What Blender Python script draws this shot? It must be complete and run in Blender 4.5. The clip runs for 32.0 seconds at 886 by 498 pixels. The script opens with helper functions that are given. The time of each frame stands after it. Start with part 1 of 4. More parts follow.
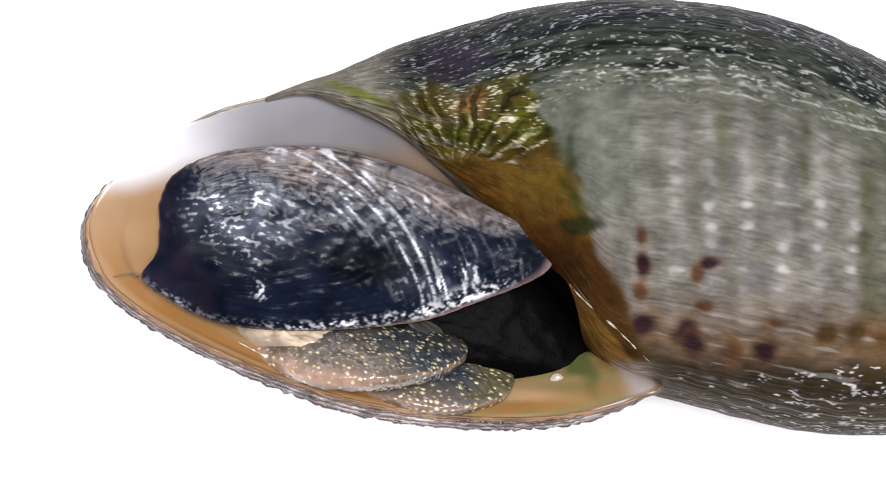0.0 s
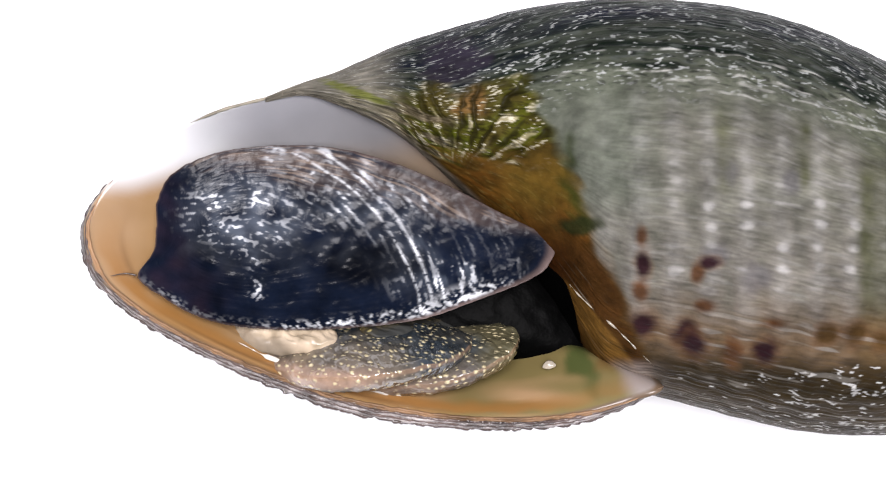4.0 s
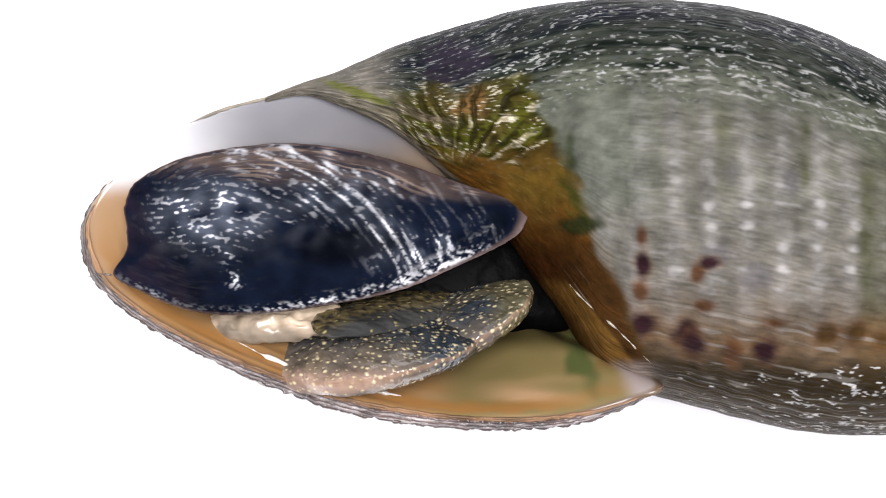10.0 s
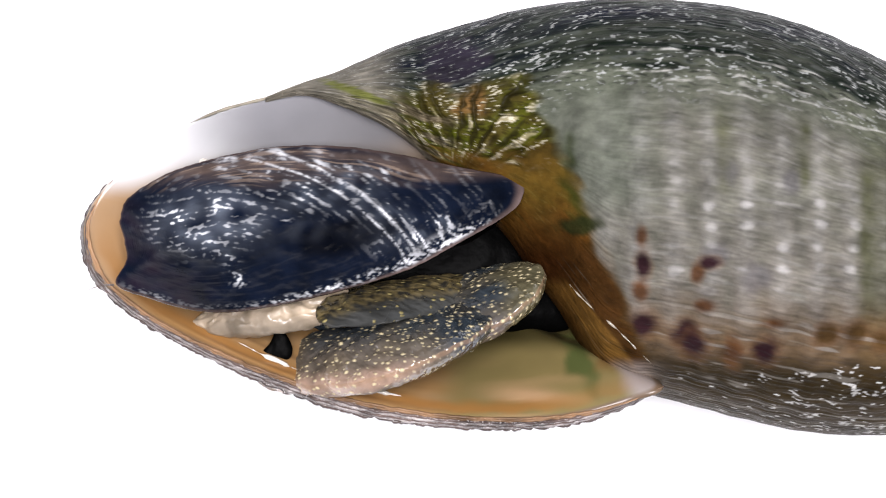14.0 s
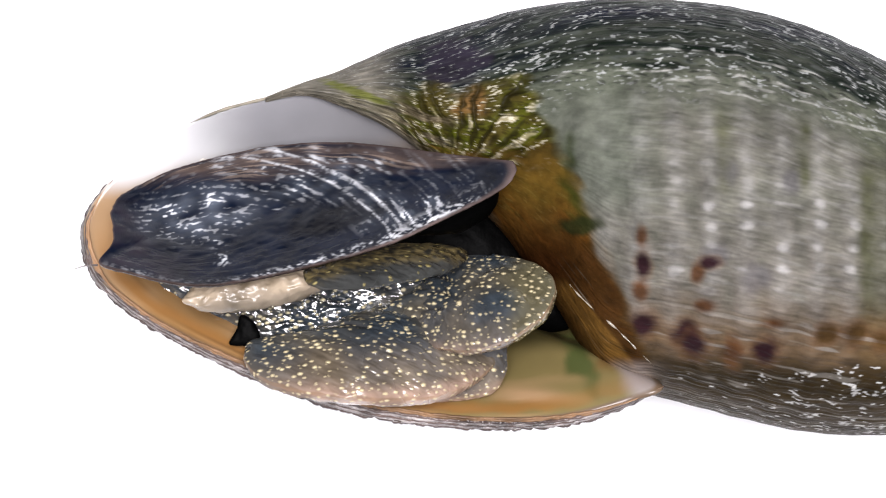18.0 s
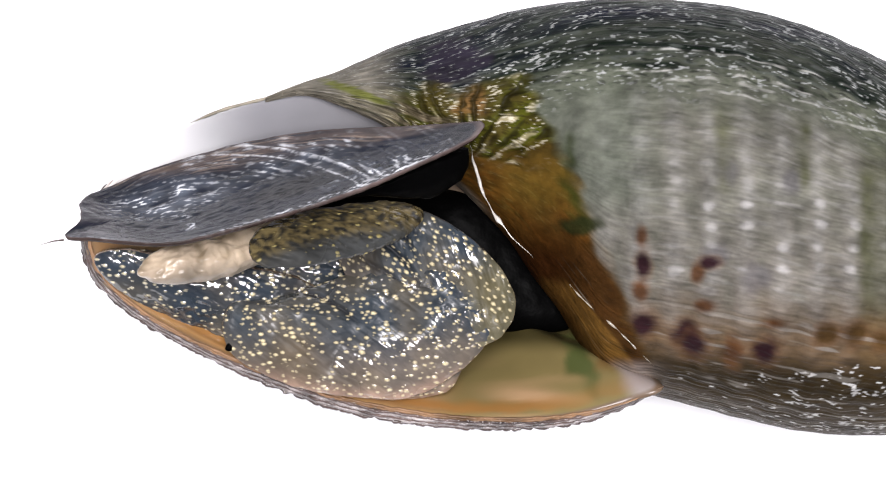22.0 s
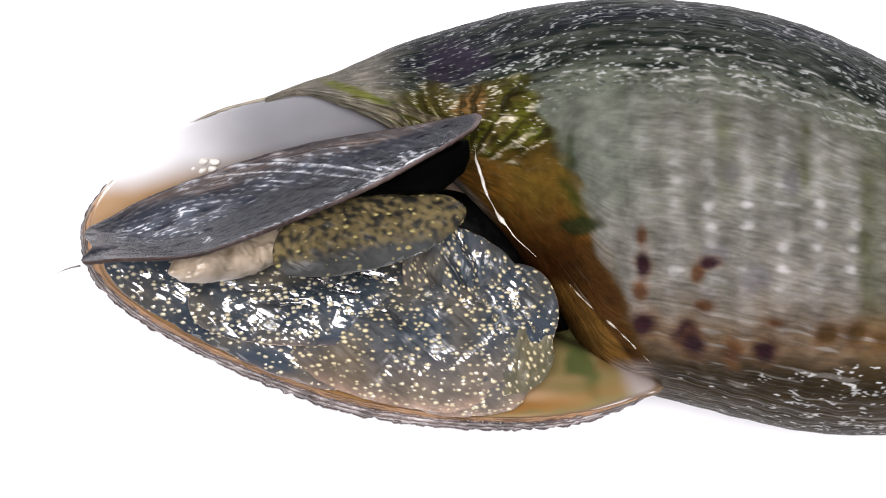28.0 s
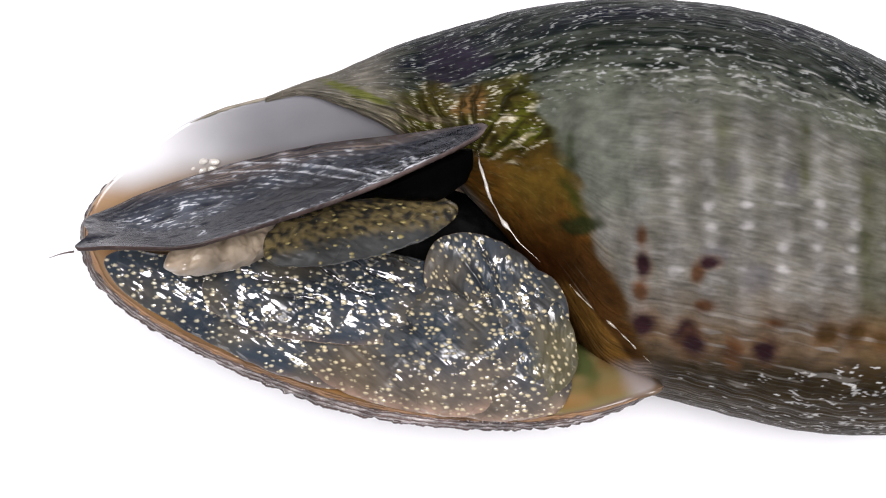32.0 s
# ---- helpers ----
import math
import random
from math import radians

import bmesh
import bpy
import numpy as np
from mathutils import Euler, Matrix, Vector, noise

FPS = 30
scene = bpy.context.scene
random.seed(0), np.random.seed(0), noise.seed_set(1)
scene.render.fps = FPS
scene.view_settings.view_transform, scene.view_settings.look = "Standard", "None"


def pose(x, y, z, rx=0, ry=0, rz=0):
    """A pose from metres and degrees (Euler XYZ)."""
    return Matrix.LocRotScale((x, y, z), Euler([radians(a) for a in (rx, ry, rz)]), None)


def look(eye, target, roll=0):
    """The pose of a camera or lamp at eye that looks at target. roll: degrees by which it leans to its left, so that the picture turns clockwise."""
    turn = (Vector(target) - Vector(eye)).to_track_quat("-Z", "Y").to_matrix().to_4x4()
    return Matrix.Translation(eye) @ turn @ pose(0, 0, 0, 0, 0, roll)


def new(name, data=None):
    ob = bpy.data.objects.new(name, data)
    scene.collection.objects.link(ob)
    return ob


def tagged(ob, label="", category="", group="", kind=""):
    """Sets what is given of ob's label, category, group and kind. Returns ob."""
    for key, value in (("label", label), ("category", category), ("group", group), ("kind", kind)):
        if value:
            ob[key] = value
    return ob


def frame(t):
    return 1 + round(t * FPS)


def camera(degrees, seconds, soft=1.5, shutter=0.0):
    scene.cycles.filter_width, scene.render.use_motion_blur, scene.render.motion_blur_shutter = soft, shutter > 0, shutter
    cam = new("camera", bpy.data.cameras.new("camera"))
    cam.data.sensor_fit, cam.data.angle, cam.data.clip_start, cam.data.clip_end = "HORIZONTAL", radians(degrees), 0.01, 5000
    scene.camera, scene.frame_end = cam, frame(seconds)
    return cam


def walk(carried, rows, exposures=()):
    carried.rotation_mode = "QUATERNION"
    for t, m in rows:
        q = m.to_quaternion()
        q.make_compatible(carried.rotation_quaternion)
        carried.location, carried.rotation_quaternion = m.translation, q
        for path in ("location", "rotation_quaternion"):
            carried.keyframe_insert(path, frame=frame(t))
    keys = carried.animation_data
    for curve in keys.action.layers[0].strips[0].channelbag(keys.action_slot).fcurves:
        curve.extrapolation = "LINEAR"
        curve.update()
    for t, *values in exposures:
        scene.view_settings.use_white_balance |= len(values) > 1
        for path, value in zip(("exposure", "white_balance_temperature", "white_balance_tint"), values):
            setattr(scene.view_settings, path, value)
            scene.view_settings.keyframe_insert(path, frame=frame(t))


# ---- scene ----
# A water snail lies on its back on a white sheet and slowly comes out of its shell.
# All measures below are in millimetres; z = 0 is the plane of the shell's lip.
MM = 0.001
REST = 9.6                                  # height of the lip plane over the sheet

cam = camera(16, 32.0, soft=1.15)
EYE = look((0, 0, 0.1072), (0, 0, 0))
walk(cam, [(0.0, EYE), (32.0, EYE)], exposures=[(0.0, 0.28, 6400, 15), (9.0, 0.38, 6400, 15), (19.0, 0.36, 6400, 15), (24.0, 0.28, 6400, 15), (28.0, 0.22, 6400, 15), (31.0, 0.18, 6400, 15), (32.0, -0.05, 6400, 15)])

# ---- world and sun: a bright hazy sky ----
SUN_UP, SUN_TURN = 86.5, 15
world = bpy.data.worlds.new("sky")
world.use_nodes = True
scene.world = world
wn = world.node_tree
sky = wn.nodes.new("ShaderNodeTexSky")
sky.sky_type, sky.sun_disc = "NISHITA", False
sky.sun_elevation, sky.sun_rotation = radians(SUN_UP), radians(SUN_TURN)
sky.air_density, sky.dust_density, sky.ozone_density = 1.0, 4.0, 1.0
wn.links.new(sky.outputs[0], wn.nodes["Background"].inputs[0])
wn.nodes["Background"].inputs[1].default_value = 0.05
sun = new("sun", bpy.data.lights.new("sun", "SUN"))
sun.data.energy, sun.data.angle, sun.data.color = 5.0, radians(24), (1.0, 0.985, 0.97)
sun_way = Vector((math.sin(radians(SUN_TURN)) * math.cos(radians(SUN_UP)), math.cos(radians(SUN_TURN)) * math.cos(radians(SUN_UP)), math.sin(radians(SUN_UP))))
sun.matrix_world = look(sun_way * 2, (0, 0, 0))


# ---- materials ----
def material(name, colour=None, rough=0.4, mottle=0.25, scale=1500.0, bump=0.1, bump_scale=4000.0, coat=0.0, stretch=(1, 1, 1), spec=0.35, lines=None):
    """A surface with pigment (one colour, or the mesh's own pigment layer), mottling at two scales and fine relief."""
    m = bpy.data.materials.new(name)
    m.use_nodes = True
    n, l = m.node_tree.nodes, m.node_tree.links
    b = n["Principled BSDF"]
    tc = n.new("ShaderNodeTexCoord")
    mp = n.new("ShaderNodeMapping")
    mp.inputs["Scale"].default_value = stretch
    l.new(tc.outputs["Object"], mp.inputs[0])
    if colour is None:
        src = n.new("ShaderNodeVertexColor")
        src.layer_name = "pigment"
    else:
        src = n.new("ShaderNodeRGB")
        src.outputs[0].default_value = (*colour, 1)
    big = n.new("ShaderNodeTexNoise")
    big.inputs["Scale"].default_value, big.inputs["Detail"].default_value = scale * 0.3, 3
    fine = n.new("ShaderNodeTexNoise")
    fine.inputs["Scale"].default_value, fine.inputs["Detail"].default_value = scale, 4
    add = n.new("ShaderNodeMath")
    add.operation = "ADD"
    ramp = n.new("ShaderNodeMapRange")
    ramp.inputs[1].default_value, ramp.inputs[2].default_value = 0.7, 1.3
    ramp.inputs[3].default_value, ramp.inputs[4].default_value = 1 - mottle, 1 + mottle
    mul = n.new("ShaderNodeVectorMath")
    mul.operation = "SCALE"
    for tex in (big, fine):
        l.new(mp.outputs[0], tex.inputs["Vector"])
    l.new(big.outputs[0], add.inputs[0])
    l.new(fine.outputs[0], add.inputs[1])
    l.new(add.outputs[0], ramp.inputs[0])
    l.new(src.outputs[0], mul.inputs[0])
    l.new(ramp.outputs[0], mul.inputs["Scale"])
    l.new(mul.outputs[0], b.inputs["Base Color"])
    rel = n.new("ShaderNodeTexNoise")
    rel.inputs["Scale"].default_value, rel.inputs["Detail"].default_value = bump_scale, 3
    l.new(mp.outputs[0], rel.inputs["Vector"])
    bm = n.new("ShaderNodeBump")
    bm.inputs["Strength"].default_value, bm.inputs["Distance"].default_value = 1.0, bump * MM
    l.new(rel.outputs[0], bm.inputs["Height"])
    l.new(bm.outputs[0], b.inputs["Normal"])
    b.inputs["Roughness"].default_value = rough
    b.inputs["Specular IOR Level"].default_value = spec
    b.inputs["Coat Weight"].default_value, b.inputs["Coat Roughness"].default_value = coat, 0.08
    if lines:
        pitch, depth, along, turn, relief = lines
        lm = n.new("ShaderNodeMapping")
        lm.inputs["Scale"].default_value = along
        lm.inputs["Rotation"].default_value = (0, 0, radians(turn))
        lm.vector_type = "TEXTURE" if turn else "POINT"
        if turn:
            lm.inputs["Scale"].default_value = [1 / a for a in along]
        l.new(tc.outputs["Object"], lm.inputs[0])
        ln = n.new("ShaderNodeTexNoise")
        ln.inputs["Scale"].default_value, ln.inputs["Detail"].default_value, ln.inputs["Roughness"].default_value = 1 / (pitch * MM), 5 if relief < 0.1 else 0.8, 0.5
        l.new(lm.outputs[0], ln.inputs["Vector"])
        lr = n.new("ShaderNodeMapRange")
        lr.inputs[1].default_value, lr.inputs[2].default_value = 0.32, 0.68
        lr.inputs[3].default_value, lr.inputs[4].default_value = 1 - depth, 1 + depth
        l.new(ln.outputs[0], lr.inputs[0])
        lmul = n.new("ShaderNodeVectorMath")
        lmul.operation = "SCALE"
        l.new(mul.outputs[0], lmul.inputs[0])
        l.new(lr.outputs[0], lmul.inputs["Scale"])
        l.new(lmul.outputs[0], b.inputs["Base Color"])
        lb = n.new("ShaderNodeBump")
        lb.inputs["Strength"].default_value, lb.inputs["Distance"].default_value = 1.0, relief * pitch * MM
        l.new(ln.outputs[0], lb.inputs["Height"])
        l.new(bm.outputs[0], lb.inputs["Normal"])
        l.new(lb.outputs[0], b.inputs["Normal"])
    return m


def spotted(name, fleck, spacing, size, rough=0.09, bump=0.004, lines=(0.21, 0.12, (0.3, 1, 1), -34, 0.34), shine=1.0, wet_from=0.455):
    """Wet skin with raised pale flecks."""
    m = material(name, None, rough, 0.35, 900, bump, 5500, spec=0.5, lines=lines)
    n, l = m.node_tree.nodes, m.node_tree.links
    b = n["Principled BSDF"]
    old = b.inputs["Base Color"].links[0].from_socket
    tc = n.new("ShaderNodeTexCoord")
    v = n.new("ShaderNodeTexVoronoi")
    v.inputs["Scale"].default_value, v.inputs["Randomness"].default_value = 1 / (spacing * MM), 0.85
    flat = n.new("ShaderNodeMapping")
    flat.inputs["Scale"].default_value = (0.78, 1.22, 1)
    flat.inputs["Rotation"].default_value = (0, 0, radians(-12))
    l.new(tc.outputs["Object"], flat.inputs[0])
    wob = n.new("ShaderNodeTexNoise")
    wob.inputs["Scale"].default_value = 2.6 / (spacing * MM)
    l.new(flat.outputs[0], wob.inputs["Vector"])
    shift = n.new("ShaderNodeVectorMath")
    shift.operation = "MULTIPLY_ADD"
    shift.inputs[1].default_value = [0.28 * spacing * MM] * 3
    l.new(wob.outputs["Color"], shift.inputs[0])
    l.new(flat.outputs[0], shift.inputs[2])
    l.new(shift.outputs[0], v.inputs["Vector"])
    vary = n.new("ShaderNodeSeparateColor")
    l.new(v.outputs["Color"], vary.inputs[0])
    grow = n.new("ShaderNodeMath")
    grow.operation = "MULTIPLY_ADD"
    grow.inputs[1].default_value, grow.inputs[2].default_value = 0.24, -0.07
    l.new(vary.outputs[0], grow.inputs[0])
    far = n.new("ShaderNodeMath")
    far.operation = "ADD"
    l.new(v.outputs["Distance"], far.inputs[0])
    l.new(grow.outputs[0], far.inputs[1])
    r = n.new("ShaderNodeMapRange")
    r.inputs[1].default_value, r.inputs[2].default_value, r.inputs[3].default_value, r.inputs[4].default_value = size, size * 0.25, 0, 0.95
    l.new(far.outputs[0], r.inputs[0])
    mix = n.new("ShaderNodeMix")
    mix.data_type = "RGBA"
    l.new(r.outputs[0], mix.inputs[0])
    l.new(old, mix.inputs[6])
    mix.inputs[7].default_value = (*fleck, 1)
    l.new(mix.outputs[2], b.inputs["Base Color"])
    # wet and drier patches
    wet = n.new("ShaderNodeTexNoise")
    wet.inputs["Scale"].default_value, wet.inputs["Detail"].default_value = 420, 2
    l.new(tc.outputs["Object"], wet.inputs["Vector"])
    dry = n.new("ShaderNodeMapRange")
    dry.inputs[1].default_value, dry.inputs[2].default_value, dry.inputs[3].default_value, dry.inputs[4].default_value = wet_from, wet_from + 0.08, 0.5, rough
    l.new(wet.outputs[0], dry.inputs[0])
    l.new(dry.outputs[0], b.inputs["Roughness"])
    gloss = n.new("ShaderNodeMapRange")
    gloss.inputs[1].default_value, gloss.inputs[2].default_value, gloss.inputs[3].default_value, gloss.inputs[4].default_value = wet_from, wet_from + 0.08, 0.12, shine
    l.new(wet.outputs[0], gloss.inputs[0])
    l.new(gloss.outputs[0], b.inputs["Specular IOR Level"])
    b2 = n.new("ShaderNodeBump")
    b2.inputs["Strength"].default_value, b2.inputs["Distance"].default_value = 0.6, 0.06 * MM
    l.new(r.outputs[0], b2.inputs["Height"])
    l.new(b.inputs["Normal"].links[0].from_socket, b2.inputs["Normal"])
    l.new(b2.outputs[0], b.inputs["Normal"])
    return m


PAPER = material("white_paper", (0.88, 0.88, 0.88), 0.8, 0.015, 400, 0.01, 3000)
SHELL = material("shell", None, 0.42, 0.35, 2600, 0.04, 5000, stretch=(0.7, 1, 1), spec=0.03, lines=(0.4, 0.13, (0.16, 1, 1), 0, 0.05))
NACRE = material("shell_inside", None, 0.3, 0.1, 500, 0.012, 900, spec=0.4)
LIP = material("lip_layers", (0.075, 0.052, 0.045), 0.3, 0.8, 1600, 0.09, 4500, spec=0.4)
LIP_TAN = material("lip_tan", (0.2, 0.115, 0.06), 0.4, 0.55, 1100, 0.05, 3000, spec=0.2)
LIP_GREY = material("lip_grey", (0.22, 0.195, 0.185), 0.3, 0.8, 1600, 0.1, 4500, spec=0.6)
RIM_SKIN = material("rim_skin", (0.24, 0.215, 0.165), 0.6, 0.5, 1500, 0.03, 3500, spec=0.1)
FRINGE = material("lip_fringe", (0.05, 0.035, 0.03), 0.35, 0.6, 1500, 0.08, 3500, coat=0.3)
HORN = material("operculum_horn", None, 0.22, 0.5, 1300, 0.012, 5200, spec=0.06)
SKIN = spotted("foot_skin", (0.62, 0.53, 0.32), 0.19, 0.42)
WET_SKIN = spotted("wet_foot_skin", (0.62, 0.55, 0.36), 0.19, 0.4, rough=0.08, wet_from=0.31, lines=(0.27, 0.12, (0.3, 1, 1), -34, 0.35))
RIDGE = spotted("ridge_skin", (0.3, 0.25, 0.1), 0.28, 0.28, shine=0.4)
CREAM = material("cream_skin", None, 0.3, 0.35, 1300, 0.04, 2500, spec=0.4)
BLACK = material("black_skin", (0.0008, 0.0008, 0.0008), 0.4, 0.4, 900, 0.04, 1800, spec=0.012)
SLIME = material("slime", (0.5, 0.47, 0.42), 0.12, 0.5, 900, 0.08, 3000, coat=1.0)
MUCUS = material("mucus", (0.34, 0.3, 0.24), 0.12, 0.4, 900, 0.08, 3500, coat=0.6)


# ---- shaping helpers ----
def spline(points, n, closed=False):
    """n points along a smooth curve through the given ones, evenly spread."""
    p = np.array(points, float)
    if closed:
        q = np.vstack([p[-1:], p, p[:2]])
    else:
        q = np.vstack([2 * p[0] - p[1], p, 2 * p[-1] - p[-2]])
    out = []
    for i in range(len(q) - 3):
        a, b, c, d = q[i:i + 4]
        for t in np.linspace(0, 1, 24, endpoint=False):
            out.append(0.5 * (2 * b + (c - a) * t + (2 * a - 5 * b + 4 * c - d) * t * t + (3 * b - a - 3 * c + d) * t ** 3))
    out.append(p[0] if closed else p[-1])
    out = np.array(out)
    s = np.concatenate([[0], np.cumsum(np.linalg.norm(np.diff(out, axis=0), axis=1))])
    want = np.linspace(0, s[-1], n, endpoint=not closed)
    return np.stack([np.interp(want, s, out[:, k]) for k in range(p.shape[1])], 1)


def ease(x, a, b):
    t = np.clip((np.asarray(x, float) - a) / (b - a), 0, 1)
    return t * t * (3 - 2 * t)


def rough_field(v, scale, seed=0.0):
    """Smooth noise, -1 to 1, at each of the points."""
    return np.array([noise.noise(Vector((p[0] * scale[0] + seed, p[1] * scale[1], p[2] * scale[2]))) for p in v])


def grid_faces(rows, cols, wrap=True, flip=False):
    f = []
    for i in range(rows - 1):
        for j in range(cols if wrap else cols - 1):
            k = (j + 1) % cols
            q = (i * cols + j, i * cols + k, (i + 1) * cols + k, (i + 1) * cols + j)
            f.append(q[::-1] if flip else q)
    return f


def part(name, verts, faces, mat, parent, label="", pigment=None, lift=True):
    me = bpy.data.meshes.new(name)
    v = np.array(verts, float)
    if lift:
        v = v + np.array([0, 0, REST])
    me.from_pydata((v * MM).tolist(), [], faces)
    me.polygons.foreach_set("use_smooth", [True] * len(me.polygons))
    if pigment is not None:
        layer = me.color_attributes.new("pigment", "FLOAT_COLOR", "POINT")
        rgba = np.ones((len(v), 4))
        rgba[:, :3] = pigment
        layer.data.foreach_set("color", rgba.ravel())
    me.materials.append(mat)
    ob = new(name, me)
    ob.parent = parent
    if label:
        tagged(ob, label)
    return ob


def blend(base, colour, amount):
    a = np.clip(np.asarray(amount, float), 0, 1)[:, None]
    return base * (1 - a) + np.array(colour) * a


def tube(points, radius, sides=8, wobble=0.0, seed=0.0):
    p = np.array(points)
    tang = np.gradient(p, axis=0)
    tang /= np.linalg.norm(tang, axis=1)[:, None]
    side = np.cross(tang, [0, 0, 1.0])
    side /= np.linalg.norm(side, axis=1)[:, None]
    up = np.cross(side, tang)
    r = np.broadcast_to(np.asarray(radius, float), (len(p),))
    if wobble:
        r = r * (1 + wobble * rough_field(p, (3.5, 3.5, 3.5), seed))
    ring = np.linspace(0, 2 * np.pi, sides, endpoint=False)
    v = p[:, None, :] + r[:, None, None] * (np.cos(ring)[None, :, None] * side[:, None, :] + np.sin(ring)[None, :, None] * up[:, None, :])
    f = grid_faces(len(p), sides) + [tuple(range(sides))[::-1], tuple(range((len(p) - 1) * sides, len(p) * sides))]
    return v.reshape(-1, 3), f


RINGS, SPOKES = 40, 170


def lobe(outline, top, under, power=2.2, rings=RINGS, spokes=SPOKES, wrinkle=0.05, folds=(2.2, 2.2, 2.2), seed=0.0, keel=None, flat=0.0):
    """A fleshy pad: a rounded outline, domed above and below."""
    o = spline(outline, spokes, True)
    c = o.mean(axis=0)
    rows = []
    ks = np.sin(np.linspace(0, np.pi / 2, rings))
    for k in ks:
        h = (1 - k ** power) ** (1 / power) if k < 1 else 0.0
        h = h * (1 - flat) + flat * (1 - k * k)
        rows.append(np.column_stack([c + (o - c) * k, np.full(spokes, top * h)]))
    for k in ks[::-1][1:]:
        h = (1 - k ** power) ** (1 / power)
        rows.append(np.column_stack([c + (o - c) * k, np.full(spokes, -under * h)]))
    v = np.vstack(rows)
    if keel:
        v[:, 2] += keel(v[:, 0], v[:, 1])
    v[:, 2] += wrinkle * rough_field(v, folds, seed) + 0.4 * wrinkle * rough_field(v, [3 * q for q in folds], seed + 9)
    v[:, :2] += 0.5 * wrinkle * np.column_stack([rough_field(v, folds, seed + 20), rough_field(v, folds, seed + 40)])
    return v, grid_faces(2 * rings - 1, spokes)


def at(x, y, z, rx=0, ry=0, rz=0):
    """A pose in the snail's space, from millimetres over the lip plane."""
    return pose(x * MM, y * MM, (z + REST) * MM, rx, ry, rz)


# ---- the sheet ----
gm = bpy.data.meshes.new("ground")
gb = bmesh.new()
bmesh.ops.create_grid(gb, x_segments=12, y_segments=9, size=1.0)
bmesh.ops.scale(gb, vec=(2.0, 1.5, 1), verts=gb.verts)
slab = bmesh.ops.extrude_face_region(gb, geom=gb.faces[:])
bmesh.ops.translate(gb, vec=(0, 0, -0.0004), verts=[e for e in slab["geom"] if isinstance(e, bmesh.types.BMVert)])
bmesh.ops.recalc_face_normals(gb, faces=gb.faces)
gb.to_mesh(gm)
gb.free()
gm.materials.append(PAPER)
tagged(new("ground", gm), "plain white paper sheet under the snail", "sheet", kind="structure")

# ---- the snail ----
snail = tagged(new("water_snail"), "olive-grey water snail coming out of its shell on white paper", "snail")

# body whorl: rings round the shell's long axis. Columns: x, upper edge y, lower edge y, middle z, half depth
STATIONS = [
    (-5.55, 4.74, 4.6, -0.95, 0.12), (-4.4, 5.19, 4.8, -0.95, 0.3), (-3.26, 5.58, 4.5, -1.2, 0.6),
    (-1.5, 6.4, 3.66, -1.9, 1.5), (0.29, 7.02, 2.14, -2.5, 2.3), (1.19, 7.28, 1.28, -2.7, 2.6),
    (2.09, 7.54, 0.29, -2.8, 3), (2.81, 7.69, -0.79, -2.9, 3.4), (3.63, 7.83, -1.88, -3, 4),
    (4.35, 7.9, -3.05, -3, 4.6), (5.07, 7.95, -4.09, -3, 5.1), (5.88, 7.95, -4.53, -3, 5.6),
    (6.96, 7.95, -4.73, -3, 6), (9.31, 7.68, -5.34, -3, 6.45), (11.65, 7.05, -5.83, -3, 6.4),
    (14.14, 5.93, -5.9, -3, 5.9), (16.16, 4.8, -5.36, -3, 5.1), (16.52, 4.08, -4.94, -3, 4.6),
]


